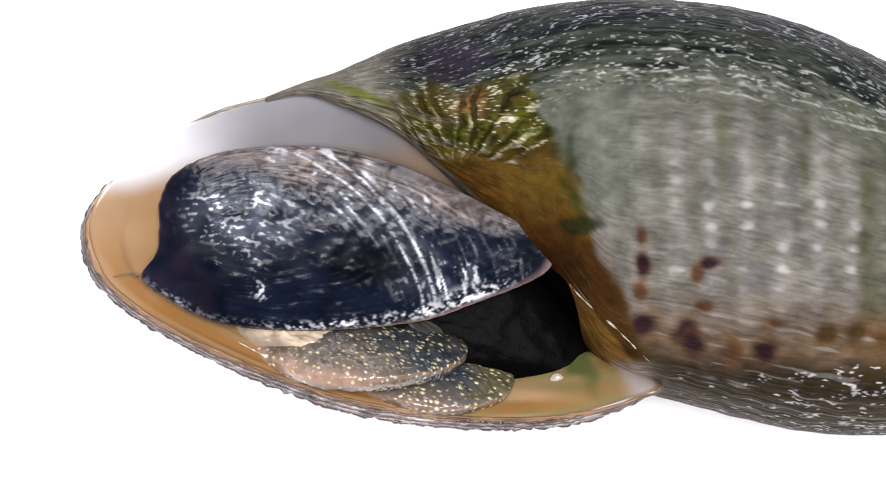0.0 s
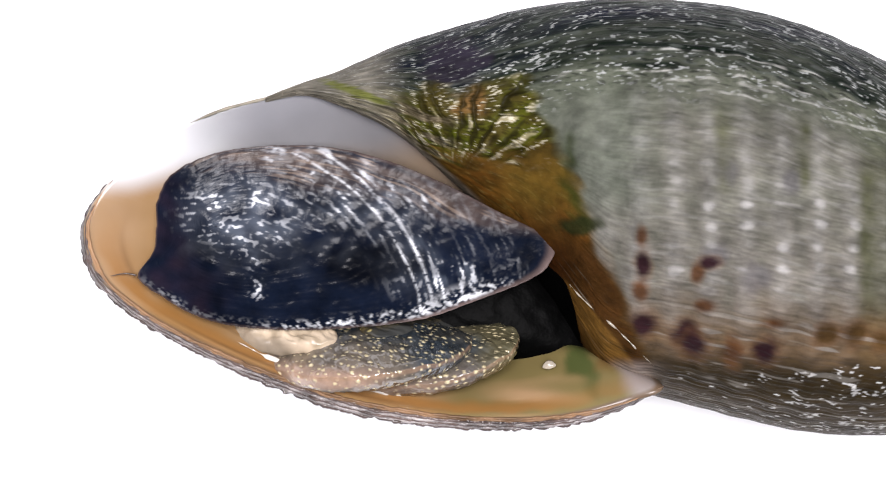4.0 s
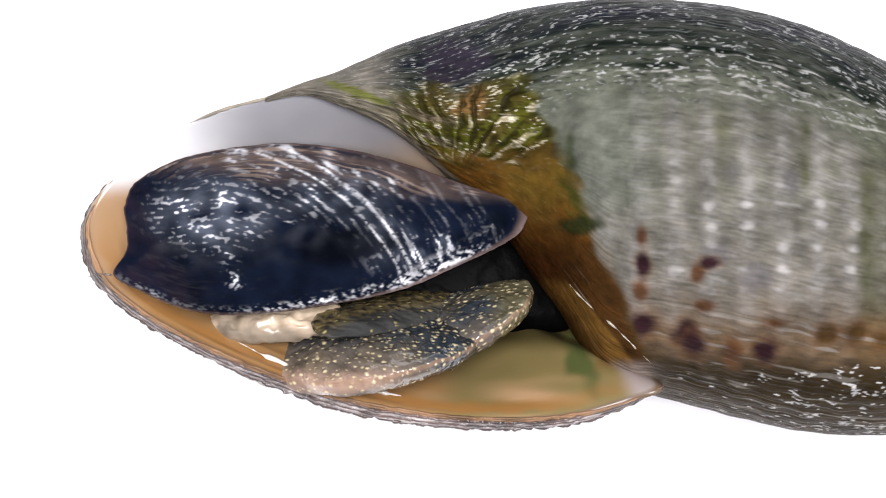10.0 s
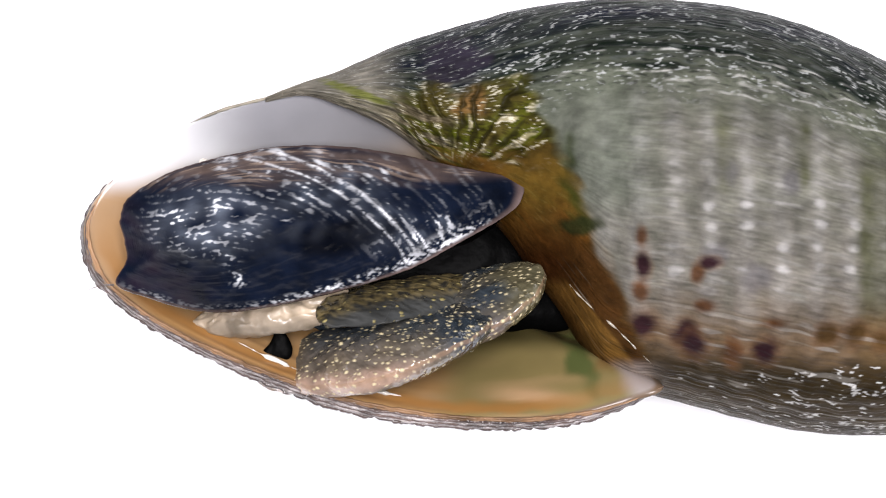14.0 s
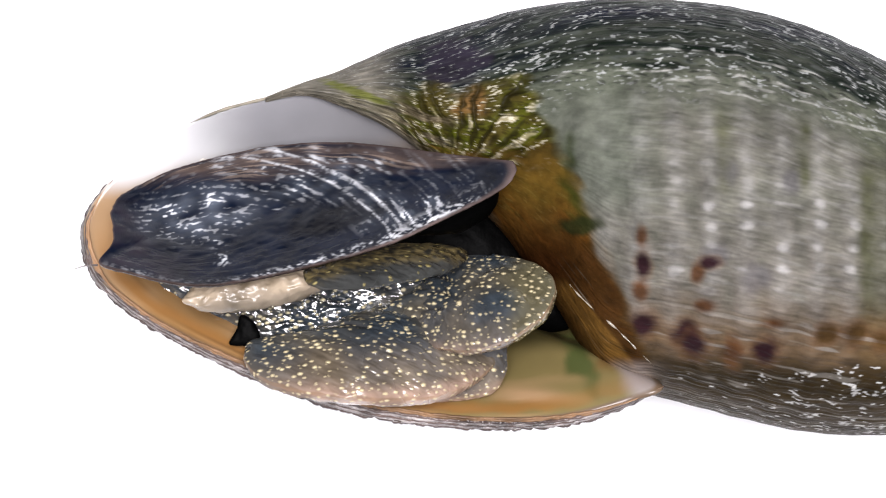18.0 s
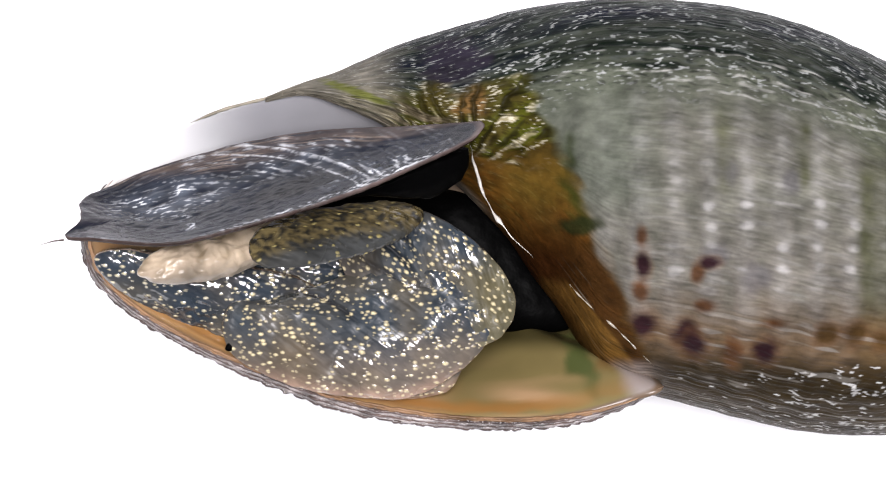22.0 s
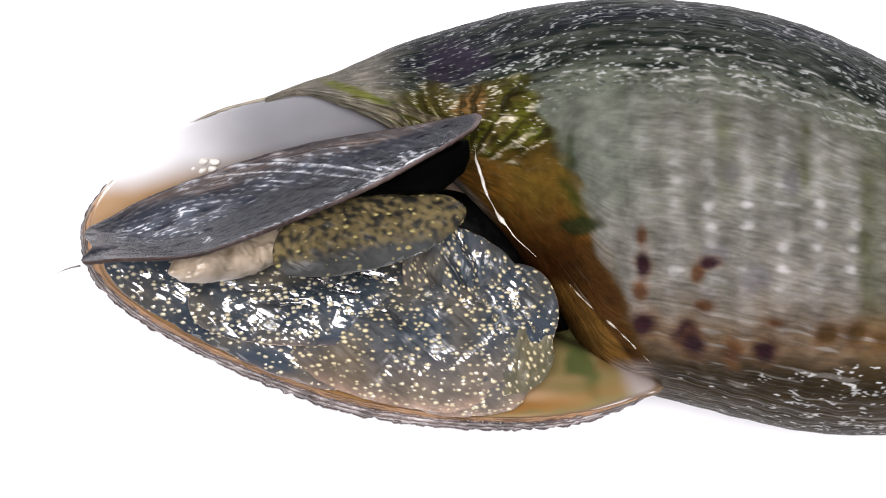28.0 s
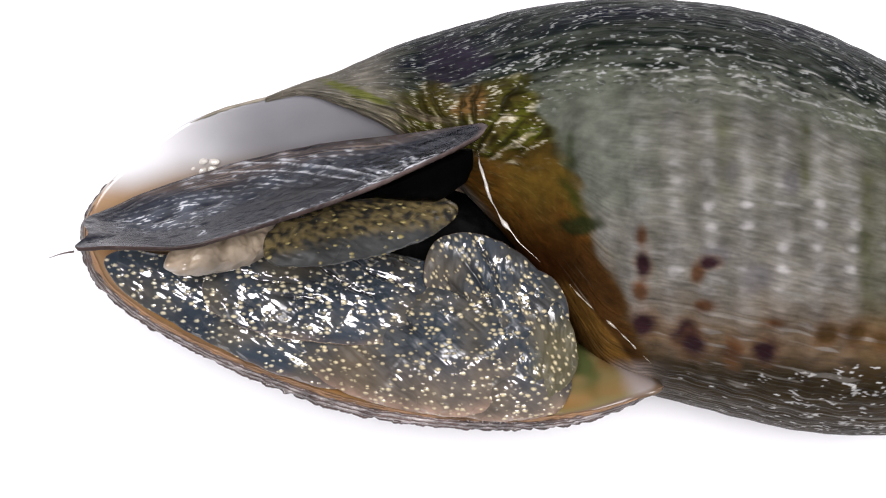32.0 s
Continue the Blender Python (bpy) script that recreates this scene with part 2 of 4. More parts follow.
def body_whorl():
    cols, rows = 800, 440
    st = spline(STATIONS, rows)
    phi = np.concatenate([np.linspace(0, np.pi, 700, endpoint=False), np.linspace(np.pi, 2 * np.pi, 100, endpoint=False)])
    cy, ry = (st[:, 1] + st[:, 2]) / 2, (st[:, 1] - st[:, 2]) / 2
    x = np.repeat(st[:, :1], cols, 1)
    y = cy[:, None] + ry[:, None] * np.cos(phi)[None]
    z = st[:, 3:4] + st[:, 4:5] * np.sin(phi)[None]
    v = np.stack([x, y, z], 2).reshape(-1, 3)
    out = np.stack([np.zeros_like(x), np.cos(phi)[None] + 0 * x, np.sin(phi)[None] + 0 * x], 2).reshape(-1, 3)
    ang = np.tile(phi, rows)
    # growth lines bow down towards the navel and towards the spire
    bend = 2.3 * ease(v[:, 1], 0.5, 3.5) * np.clip((5.4 - v[:, 0]) / 3.8, 0, 1.6) ** 1.4 + 0.9 * ease(v[:, 1], 0, 4) * np.clip((v[:, 0] - 8.5) / 4.7, 0, 2) ** 1.5
    around = np.column_stack([v[:, 0], 6.5 * ang - bend, 0 * ang])
    right = ease(v[:, 0], 3.5, 6.5)
    n1, n2 = rough_field(around, (0.5, 0.9, 1), 31.0), rough_field(around, (0.35, 3.0, 1), 47.0)
    n3 = rough_field(around, (1.8, 1.8, 1), 63.0)
    X, Y = v[:, 0].copy(), v[:, 1].copy()
    # spiral cords with knobs on them
    cord = np.cos((X + 0.1 * n1 - 9.08) * 2 * np.pi / 1.06)
    bead = np.cos((Y + 0.12 * n1 + 0.1 * n3 - 0.72) * 2 * np.pi / 0.64)
    face = np.clip(np.sin(ang), 0, 1)
    fine = rough_field(around, (0.6, 9.0, 1), 7.0)
    lines = (0.1 + 0.9 * ease(X, 3.4, 5.0)) * (0.02 * rough_field(around, (0.35, 3.2, 1), 3.0) + 0.022 * fine)
    dents = 0.025 * rough_field(around, (1.6, 1.6, 1), 13.0)
    v = v + out * (right * face * (0.04 * cord + 0.02 * cord * bead) + lines + dents)[:, None]
    # pigment
    col = np.tile(np.array([0.25, 0.238, 0.2]), (len(v), 1))
    col = blend(col, (0.165, 0.17, 0.135), 0.2 + 0.5 * n1 + 0.25 * n2)
    col = blend(col, (0.31, 0.275, 0.235), 0.6 * right * ease(-Y + 0.5 * n1, -1.8, 1.2))
    col = blend(col, (0.36, 0.35, 0.32), right * np.clip(0.4 * cord + 0.7 * n3 + 0.15, 0, 1) * 0.6)
    col = blend(col, (0.135, 0.14, 0.1), 0.6 * right * np.clip(-0.45 * cord - 0.5 * n3, 0, 1))
    n4 = 0.8 * rough_field(around, (6.0, 9.5, 1), 83.0) + 0.5 * rough_field(around, (2.2, 3.0, 1), 89.0)
    n5 = rough_field(around, (3.0, 8.0, 1), 97.0)
    n6 = rough_field(around, (0.9, 7.0, 1), 151.0)
    col = blend(col, (0.37, 0.36, 0.33), 0.35 * right * ease(n6 + 0.3 * n3, 0.15, 0.5))
    col = blend(col, (0.14, 0.14, 0.105), 0.4 * right * ease(-n6 + 0.3 * n3, 0.18, 0.55))
    col = blend(col, (0.19, 0.22, 0.165), 0.6 * (1 - ease(X + 0.5 * n1, 5.0, 7.2)) * ease(Y, 0.5, 2.0))
    n7 = rough_field(around, (2.4, 13.0, 1), 171.0)
    col = col * (1 + 0.3 * right * n7 * (1 - 0.4 * ease(-n1, 0, 0.5)))[:, None]
    # glints on the cord knobs put into the colour, strongest on the bulge
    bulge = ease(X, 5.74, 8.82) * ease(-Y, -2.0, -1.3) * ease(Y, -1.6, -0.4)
    knob_glint = ease(0.8 * cord + 0.65 * bead + 1.5 * n3 + 0.5 * n6, 0.7, 2.2)
    col = blend(col, (0.72, 0.7, 0.67), (0.15 * right + 0.65 * bulge * (0.8 + 0.7 * n1)) * knob_glint)
    # lilac-grey bruises and olive stripes
    for sx, sy, rx, ry in ((8.39, 2.41, 0.45, 0.6), (10.44, 1.98, 0.35, 0.4), (8.22, -0.15, 0.5, 0.35), (9.42, -0.92, 0.5, 0.5)):
        col = blend(col, (0.16, 0.15, 0.165), 0.55 * (1 - ease(np.hypot((X - sx) / rx, (Y - sy) / ry) + 0.5 * n3, 0.4, 1.3)))
    for sx, width, y_low, y_high in ((12.72, 0.3, -2.2, 2.6), (12.32, 0.22, 3.2, 4.6), (10.87, 0.2, 1.8, 3.9), (8.39, 0.3, 1.8, 4.4)):
        stripe = np.exp(-((X + 0.1 * n1 - sx) / width) ** 2) * ease(Y, y_low - 0.4, y_low + 0.4) * (1 - ease(Y, y_high - 0.4, y_high + 0.4))
        col = blend(col, (0.1, 0.105, 0.045), 0.7 * stripe * (0.8 + 0.8 * n3))
    col = blend(col, (0.085, 0.092, 0.04), 0.7 * ease(X + 0.25 * n1 + 0.1 * np.abs(Y - 1), 12.3, 13.7))
    # the older back of the whorl is nearly black-green
    border = 4.13 + 1.45 * ease(X, 0.63, 4.31) - 1.3 * ease(X, 7.28, 14.28)
    edge = Y + 0.3 * n1 + 0.2 * n2 - border
    col = blend(col, (0.15, 0.165, 0.12), 0.75 * ease(edge, -2.0, -0.3))
    col = blend(col, (0.011, 0.018, 0.012), 0.95 * ease(edge, -0.25, 0.45) * (0.9 + 0.5 * n2))
    col = blend(col, (0.015, 0.017, 0.03), 0.8 * ease(edge, 0.8, 1.7) * (0.6 + n1))
    col = blend(col, (0.115, 0.13, 0.115), 0.8 * ease(edge, -0.3, 0.2) * ease(rough_field(around, (1.6, 6.0, 1), 71.0) + 0.5 * n3, 0.1, 0.55))
    # highlights on the growth lines, put into the colour as white streaks
    for level, strength, start in ((-0.1, 0.95, 3.2), (-0.75, 0.7, 7.2), (0.5, 0.6, 4.0), (-0.4, 0.5, 6.0)):
        gap = np.abs(Y + 0.1 * n2 + 0.12 * n1 - border - level)
        col = blend(col, (0.7, 0.69, 0.63), strength * ease(X, start, start + 1.2) * (1 - ease(gap, 0.015, 0.06)) * ease(n3 + 0.3 * n1, -0.2, 0.3))
    top = ease(edge, -1.4, 0.2)
    col = blend(col, (0.06, 0.075, 0.045), 0.55 * top * (1 - ease(edge, 0.0, 0.5)) * ease(-n4, 0.1, 0.4))
    # sparkles of the back, painted as pale specks
    col = blend(col, (0.68, 0.7, 0.67), 0.95 * top * ease(n4 + 0.25 * n1, 0.3, 0.45) * (0.55 + 0.45 * ease(n5, -0.2, 0.3)))
    col = blend(col, (0.01, 0.012, 0.011), 0.7 * top * ease(n5, 0.15, 0.5))
    # brown lower side with rows of dark spots
    col = blend(col, (0.18, 0.1, 0.038), 0.75 * right * ease(-Y + 0.45 * n1 + 0.35 * n3, 0.9, 2.9))
    col = blend(col, (0.034, 0.023, 0.008), 0.93 * ease(-Y + 0.3 * n3 + 0.15 * n1 - 0.04 * (X - 8), 2.8, 3.8))
    col = blend(col, (0.11, 0.088, 0.066), 0.45 * ease(-Y + 0.05 * n3 - 0.42 * (1 - ease(X, 5.6, 7.4)) - 0.6 * ease(X, 7, 10.5), 3.95, 4.35) * (0.7 + n6))
    # glints on the wet flank, painted as white specks
    wet = ease(-Y, 3.2, 4.0) * (0.35 * ease(X + 0.8 * n1, 6.6, 8.6) + 0.65 * ease(X + 0.6 * n1, 9.4, 11.2))
    col = blend(col, (0.85, 0.84, 0.8), 0.97 * ease(n4 + 0.6 * n3 + 0.3 * (wet - 1), 0.32, 0.46) * ease(wet, 0.05, 0.35))
    hair = rough_field(around, (0.3, 5.5, 1), 131.0)
    flank = right * ease(-Y, 0.9, 3.0) * (1 - 0.35 * ease(-Y, 2.9, 3.5))
    col = blend(col, (0.46, 0.43, 0.38), 0.55 * flank * ease(hair + 0.35 * n3, 0.28, 0.46))
    col = blend(col, (0.05, 0.04, 0.022), 0.4 * flank * ease(-hair + 0.2 * n3, 0.22, 0.45))
    brown, plum = (0.12, 0.045, 0.014), (0.035, 0.013, 0.018)
    for sx, sy, rx, ry, tint in ((6.03, -0.50, 0.24, 0.55, plum), (5.97, 0.36, 0.16, 0.3, brown), (6.00, -1.23, 0.24, 0.3, brown), (6.05, -2.29, 0.52, 0.5, plum),
            (7.37, -2.55, 0.42, 0.4, plum), (7.66, -2.92, 0.42, 0.42, plum), (7.90, -1.71, 0.3, 0.2, brown), (7.66, -0.70, 0.2, 0.3, brown), (7.97, -0.41, 0.35, 0.2, plum),
            (9.98, -2.24, 0.38, 0.17, brown), (9.78, -3.09, 0.4, 0.42, plum), (8.82, -3.15, 0.3, 0.45, brown), (11.57, -2.58, 0.38, 0.36, (0.085, 0.045, 0.012)),
            (12.44, -2.58, 0.38, 0.36, (0.085, 0.045, 0.012)), (13.30, -2.79, 0.35, 0.3, (0.085, 0.045, 0.012))):
        d = np.hypot((X - sx) / rx, (Y - sy) / ry) + 0.4 * n3 + 0.15 * n4
        col = blend(col, (0.18, 0.09, 0.04), 0.45 * (1 - ease(d, 0.8, 1.7)))
        col = blend(col, tint, (0.97 if tint is plum else 0.82) * (1 - ease(d, 0.35, 1.25)))
    # umbilical side: ribs fan out from the navel, brown callus below
    nx, ny = (0.21, 1.81)
    ray = np.arctan2(Y - ny, X - nx)
    dist = np.hypot(X - nx, Y - ny)
    polar = np.column_stack([ray, dist, 0 * ray])
    r1, r2 = rough_field(polar, (5.0, 0.5, 1), 5.0), rough_field(polar, (7.0, 1.3, 1), 8.0)
    rib = 0.85 * np.cos((ray + 0.06 * n3 + 0.06 * n1) * 29.0 + 5.5 * r1) + 1.3 * r2
    umb = 1 - ease(X + 0.3 * n1 + 0.25 * n3 - 0.42 * (ny - Y), 3.75, 4.35)
    umb = umb * (1 - ease(edge + 0.5 * r1, 0.3, 1.0))
    up = ease(Y + 0.4 * n1 + 0.4 * n3, 2.2, 3.4)
    fan = umb * up * ease(dist, 0.7, 1.3)
    east = ease(X, -0.32, 0.87)
    col = blend(col, (0.1, 0.08, 0.018), umb)
    col = blend(col, (0.1, 0.115, 0.008), umb * up * np.clip(0.45 + 1.4 * r1 + 0.7 * n3, 0, 1))
    col = blend(col, (0.36, 0.29, 0.2), 0.75 * fan * (1 - east) * ease(n1 + r1, 0.0, 0.5))
    col = blend(col, (0.3, 0.16, 0.055), 0.8 * umb * (1 - ease(np.hypot((X - 0.82) / 0.55, (Y - 4.60) / 0.6) + 0.4 * n3, 0.6, 1.2)))
    col = blend(col, (0.02, 0.017, 0.005), fan * (0.55 + 0.3 * east) * ease(-rib + 0.6 * n3, 0.0, 0.7))
    # glints along the ribs, put into the colour as pale tops and specks
    col = blend(col, (0.6, 0.52, 0.32), fan * (0.35 + 0.35 * east) * ease(rib + 1.1 * n3, 0.8, 1.5))
    col = blend(col, (0.8, 0.74, 0.55), 0.9 * fan * ease(n4 + 0.3 * rib, 0.36, 0.56))
    col = blend(col, (0.02, 0.017, 0.006), 0.6 * fan * ease(n5, 0.15, 0.45))
    grit = rough_field(around, (4.5, 5.5, 1), 161.0)
    col = blend(col, (0.03, 0.022, 0.006), 0.5 * fan * ease(grit + 0.5 * n1, 0.1, 0.4))
    bulb = umb * (1 - up)
    col = blend(col, (0.15, 0.062, 0.011), bulb * (0.9 + 0.4 * n1))
    col = blend(col, (0.085, 0.042, 0.008), 0.8 * bulb * ease(n3 + 0.4 * n1 + 0.4 * grit, 0.0, 0.45))
    col = blend(col, (0.26, 0.16, 0.045), 0.5 * bulb * ease(grit + 0.4 * n3, 0.25, 0.5) * ease(Y, 0.0, 1.5))
    col = blend(col, (0.15, 0.1, 0.016), 0.6 * bulb * ease(X + 0.3 * Y + 0.5 * n1, 1.8, 3.2) * ease(Y + 0.4 * n3, 0.8, 1.8))
    # dark red-brown hollow under the bulb with painted-in shade, moss along the border
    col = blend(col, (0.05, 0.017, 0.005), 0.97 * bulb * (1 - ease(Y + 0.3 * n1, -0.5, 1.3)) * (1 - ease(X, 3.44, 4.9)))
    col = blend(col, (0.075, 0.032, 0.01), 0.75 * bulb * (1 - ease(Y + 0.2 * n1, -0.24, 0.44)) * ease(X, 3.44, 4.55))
    moss = np.exp(-((X + 0.2 * n3 - 0.42 * (ny - Y) * (Y < ny) - 3.88) / 0.24) ** 2) * ease(Y, 0.44, 0.96) * (1 - ease(Y, 3.26, 3.86))
    col = blend(col, (0.035, 0.05, 0.009), 0.9 * moss * (0.8 + n1))
    col = blend(col, (0.025, 0.032, 0.01), 0.9 * (1 - ease(np.hypot((X - 4.21) / 0.75, (Y - 0.70) / 0.3) + 0.5 * n3, 0.5, 1.2)))
    col = blend(col, (0.4, 0.36, 0.28), 0.6 * bulb * ease(hair + 0.3 * n3, 0.3, 0.5) * (1 - ease(Y, -0.50, 0.02)) * ease(X, 3.44, 4.55))
    # dark plum patch at the top of the fan, grey-olive wing towards the rim
    col = blend(col, (0.035, 0.028, 0.045), 0.85 * (1 - ease(np.hypot((X - 0.36) / 1.15, (Y - 5.83) / 0.85) + 0.4 * n1 + 0.3 * n3, 0.55, 1.15)) * (1 - 0.8 * ease(n4, 0.3, 0.5)))
    wing = 1 - ease(X + 0.3 * n1, -2.46, -0.92)
    col = blend(col, (0.27, 0.245, 0.2), 0.75 * wing * (0.85 + 0.5 * n3))
    col = blend(col, (0.15, 0.165, 0.03), 0.85 * (1 - ease(np.hypot((X - -2.72) / 1.1, (Y - 4.89 + 0.35 * (X - -2.72)) / 0.16) + 0.5 * n3, 0.5, 1.3)))
    # thin pale edge where the whorl meets the mouth
    hem = (1 - ease((Y - st[:, 2].repeat(cols)) / (st[:, 1] - st[:, 2]).repeat(cols), 0.015, 0.06)) * (1 - ease(X, 0.6, 2.0))
    col = blend(col, (0.32, 0.28, 0.22), 0.85 * hem)
    # tan strap that runs down to the suture
    strap = (1 - ease(X + 0.79 * Y + 0.08 * n1, 3.0, 3.18)) * (1 - ease(Y + 0.15 * n1, -1.44, -0.84))
    col = blend(col, (0.235, 0.118, 0.026), 0.92 * strap * (0.95 + 0.4 * n3))
    col = blend(col, (0.09, 0.04, 0.01), 0.8 * strap * (1 - ease(X + 0.79 * Y + 0.2 * n1, 2.15, 2.75)))
    seam = ease(X, 4.83, 5.71) * (1 - ease(X, 5.9, 7.28)) * (1 - ease(Y, -3.75, -3.3))
    col = blend(col, (0.36, 0.31, 0.28), 0.75 * seam)
    col = blend(col, (0.33, 0.3, 0.24), 0.9 * (1 - ease(X, -5.2, -3.4)))
    v[:, 2] += (0.07 * fan * np.clip(rib, -1.2, 1.2) + 0.03 * fan * n3) * (ang < np.pi)
    f = grid_faces(rows, cols, flip=True)
    f.append(tuple(range(cols)))
    f.append(tuple(range((rows - 1) * cols, rows * cols))[::-1])
    return v, f, np.clip(0.47 * col, 0.001, 1)


def whorl_height(x, y):
    """The height of the whorl's upper side."""
    st = np.array(STATIONS)
    hi, lo, mid, deep = (np.interp(x, st[:, 0], st[:, c]) for c in (1, 2, 3, 4))
    return mid + deep * np.sqrt(np.clip(1 - ((y - (hi + lo) / 2) / ((hi - lo) / 2)) ** 2, 0, 1))


v, f, col = body_whorl()
shell = new("shell")
shell.parent = snail
tagged(shell, "grey-green shell with brown spots and a green navel")
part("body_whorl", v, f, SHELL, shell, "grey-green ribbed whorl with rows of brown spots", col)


# spire: smaller whorls on the same axis
def spire_whorl(x0, x1, y0, y1, r0, r1):
    cols, rows = 96, 24
    phi = np.linspace(0, 2 * np.pi, cols, endpoint=False)
    vs = []
    for t in np.linspace(0, 1, rows):
        r = (r0 + (r1 - r0) * t) * (0.86 + 0.14 * math.sin(math.pi * (0.15 + 0.85 * t)))
        for a in phi:
            vs.append((x0 + (x1 - x0) * t, y0 + (y1 - y0) * t + r * math.cos(a), -3.0 + 0.95 * r * math.sin(a)))
    vs = np.array(vs)
    c = np.tile(np.array([0.1, 0.1, 0.075]), (len(vs), 1))
    c = blend(c, (0.03, 0.035, 0.03), 0.5 + rough_field(vs, (0.5, 1.2, 1.2), 5.0))
    fs = grid_faces(rows, cols, flip=True)
    fs += [tuple(range(cols)), tuple(range((rows - 1) * cols, rows * cols))[::-1]]
    return vs, fs, c


for row in [(16.34, 20.13, -0.52, -0.92, 4.7, 3.6), (20.04, 22.66, -0.92, -1.24, 3.3, 2.3), (22.57, 24.28, -1.24, -1.42, 2.1, 0.5)]:
    v, f, col = spire_whorl(*row)
    part("spire_whorl", v, f, SHELL, shell, "", col)

# the mouth of the shell: a thick-walled bowl. Columns: x, y, z of its rim
RIM = [
    (-11.13, 0.63, -0.3), (-10.73, -0.77, -0.2), (-9.62, -1.82, -0.1), (-7.95, -2.78, 0), (-5.84, -3.75, 0), (-3.22, -4.67, 0),
    (-0.77, -5.15, 0), (1.68, -5.34, 0), (3.95, -5.19, 0.1), (5.69, -4.73, 0.2), (6.78, -4.28, 0.2), (5.99, -3.55, -1.8),
    (4.78, -2.14, -2.6), (3.71, -0.88, -2.8), (2.63, 0.56, -2.7), (1.36, 1.99, -2.4), (-0.07, 3.2, -2.1), (-1.5, 4.24, -1.8),
    (-2.74, 4.9, -1.5), (-3.88, 5.15, -1.1), (-5.2, 4.79, -1), (-6.78, 4.38, -0.9), (-8.1, 3.86, -0.8), (-9.49, 2.83, -0.6),
    (-10.53, 1.86, -0.4),
]


def mouth():
    cols, rows = 260, 60
    rim = spline(RIM, cols, True)
    mid = np.array((-1.65, -0.51))
    rows_v = []
    soft = ease(rim[:, 1] - 0.12 * rim[:, 0], 0.19, 2.12)
    for j in range(rows):
        k = 1 - j / (rows - 1) * 0.985
        p = mid + (rim[:, :2] - mid) * k
        rows_v.append(np.column_stack([p, rim[:, 2] - 6.6 * ((1 - soft) * math.tanh((1.45 * (1 - k)) ** 1.5) + soft * (1 - k) ** 1.2)]))
    inner = np.vstack(rows_v)
    outer_v = []
    for j in range(30):
        a = j / 29 * np.pi / 2 * 0.97
        p = mid + (rim[:, :2] - mid) * (1.005 * math.cos(a) ** 0.75)
        outer_v.append(np.column_stack([p, rim[:, 2] - 0.04 - (9.3 + rim[:, 2]) * math.sin(a)]))
    v = np.vstack([inner, np.vstack(outer_v)])
    a0 = rows * cols
    f = grid_faces(rows, cols) + [tuple(i + a0 for i in q) for q in grid_faces(30, cols, flip=True)]
    a1, a2 = 0, a0
    for j in range(cols):
        k = (j + 1) % cols
        f.append((a1 + k, a1 + j, a2 + j, a2 + k))
    f.append(tuple(range((rows - 1) * cols, rows * cols)))
    f.append(tuple(range(len(v) - cols, len(v)))[::-1])
    return v, f, rows * cols, rim


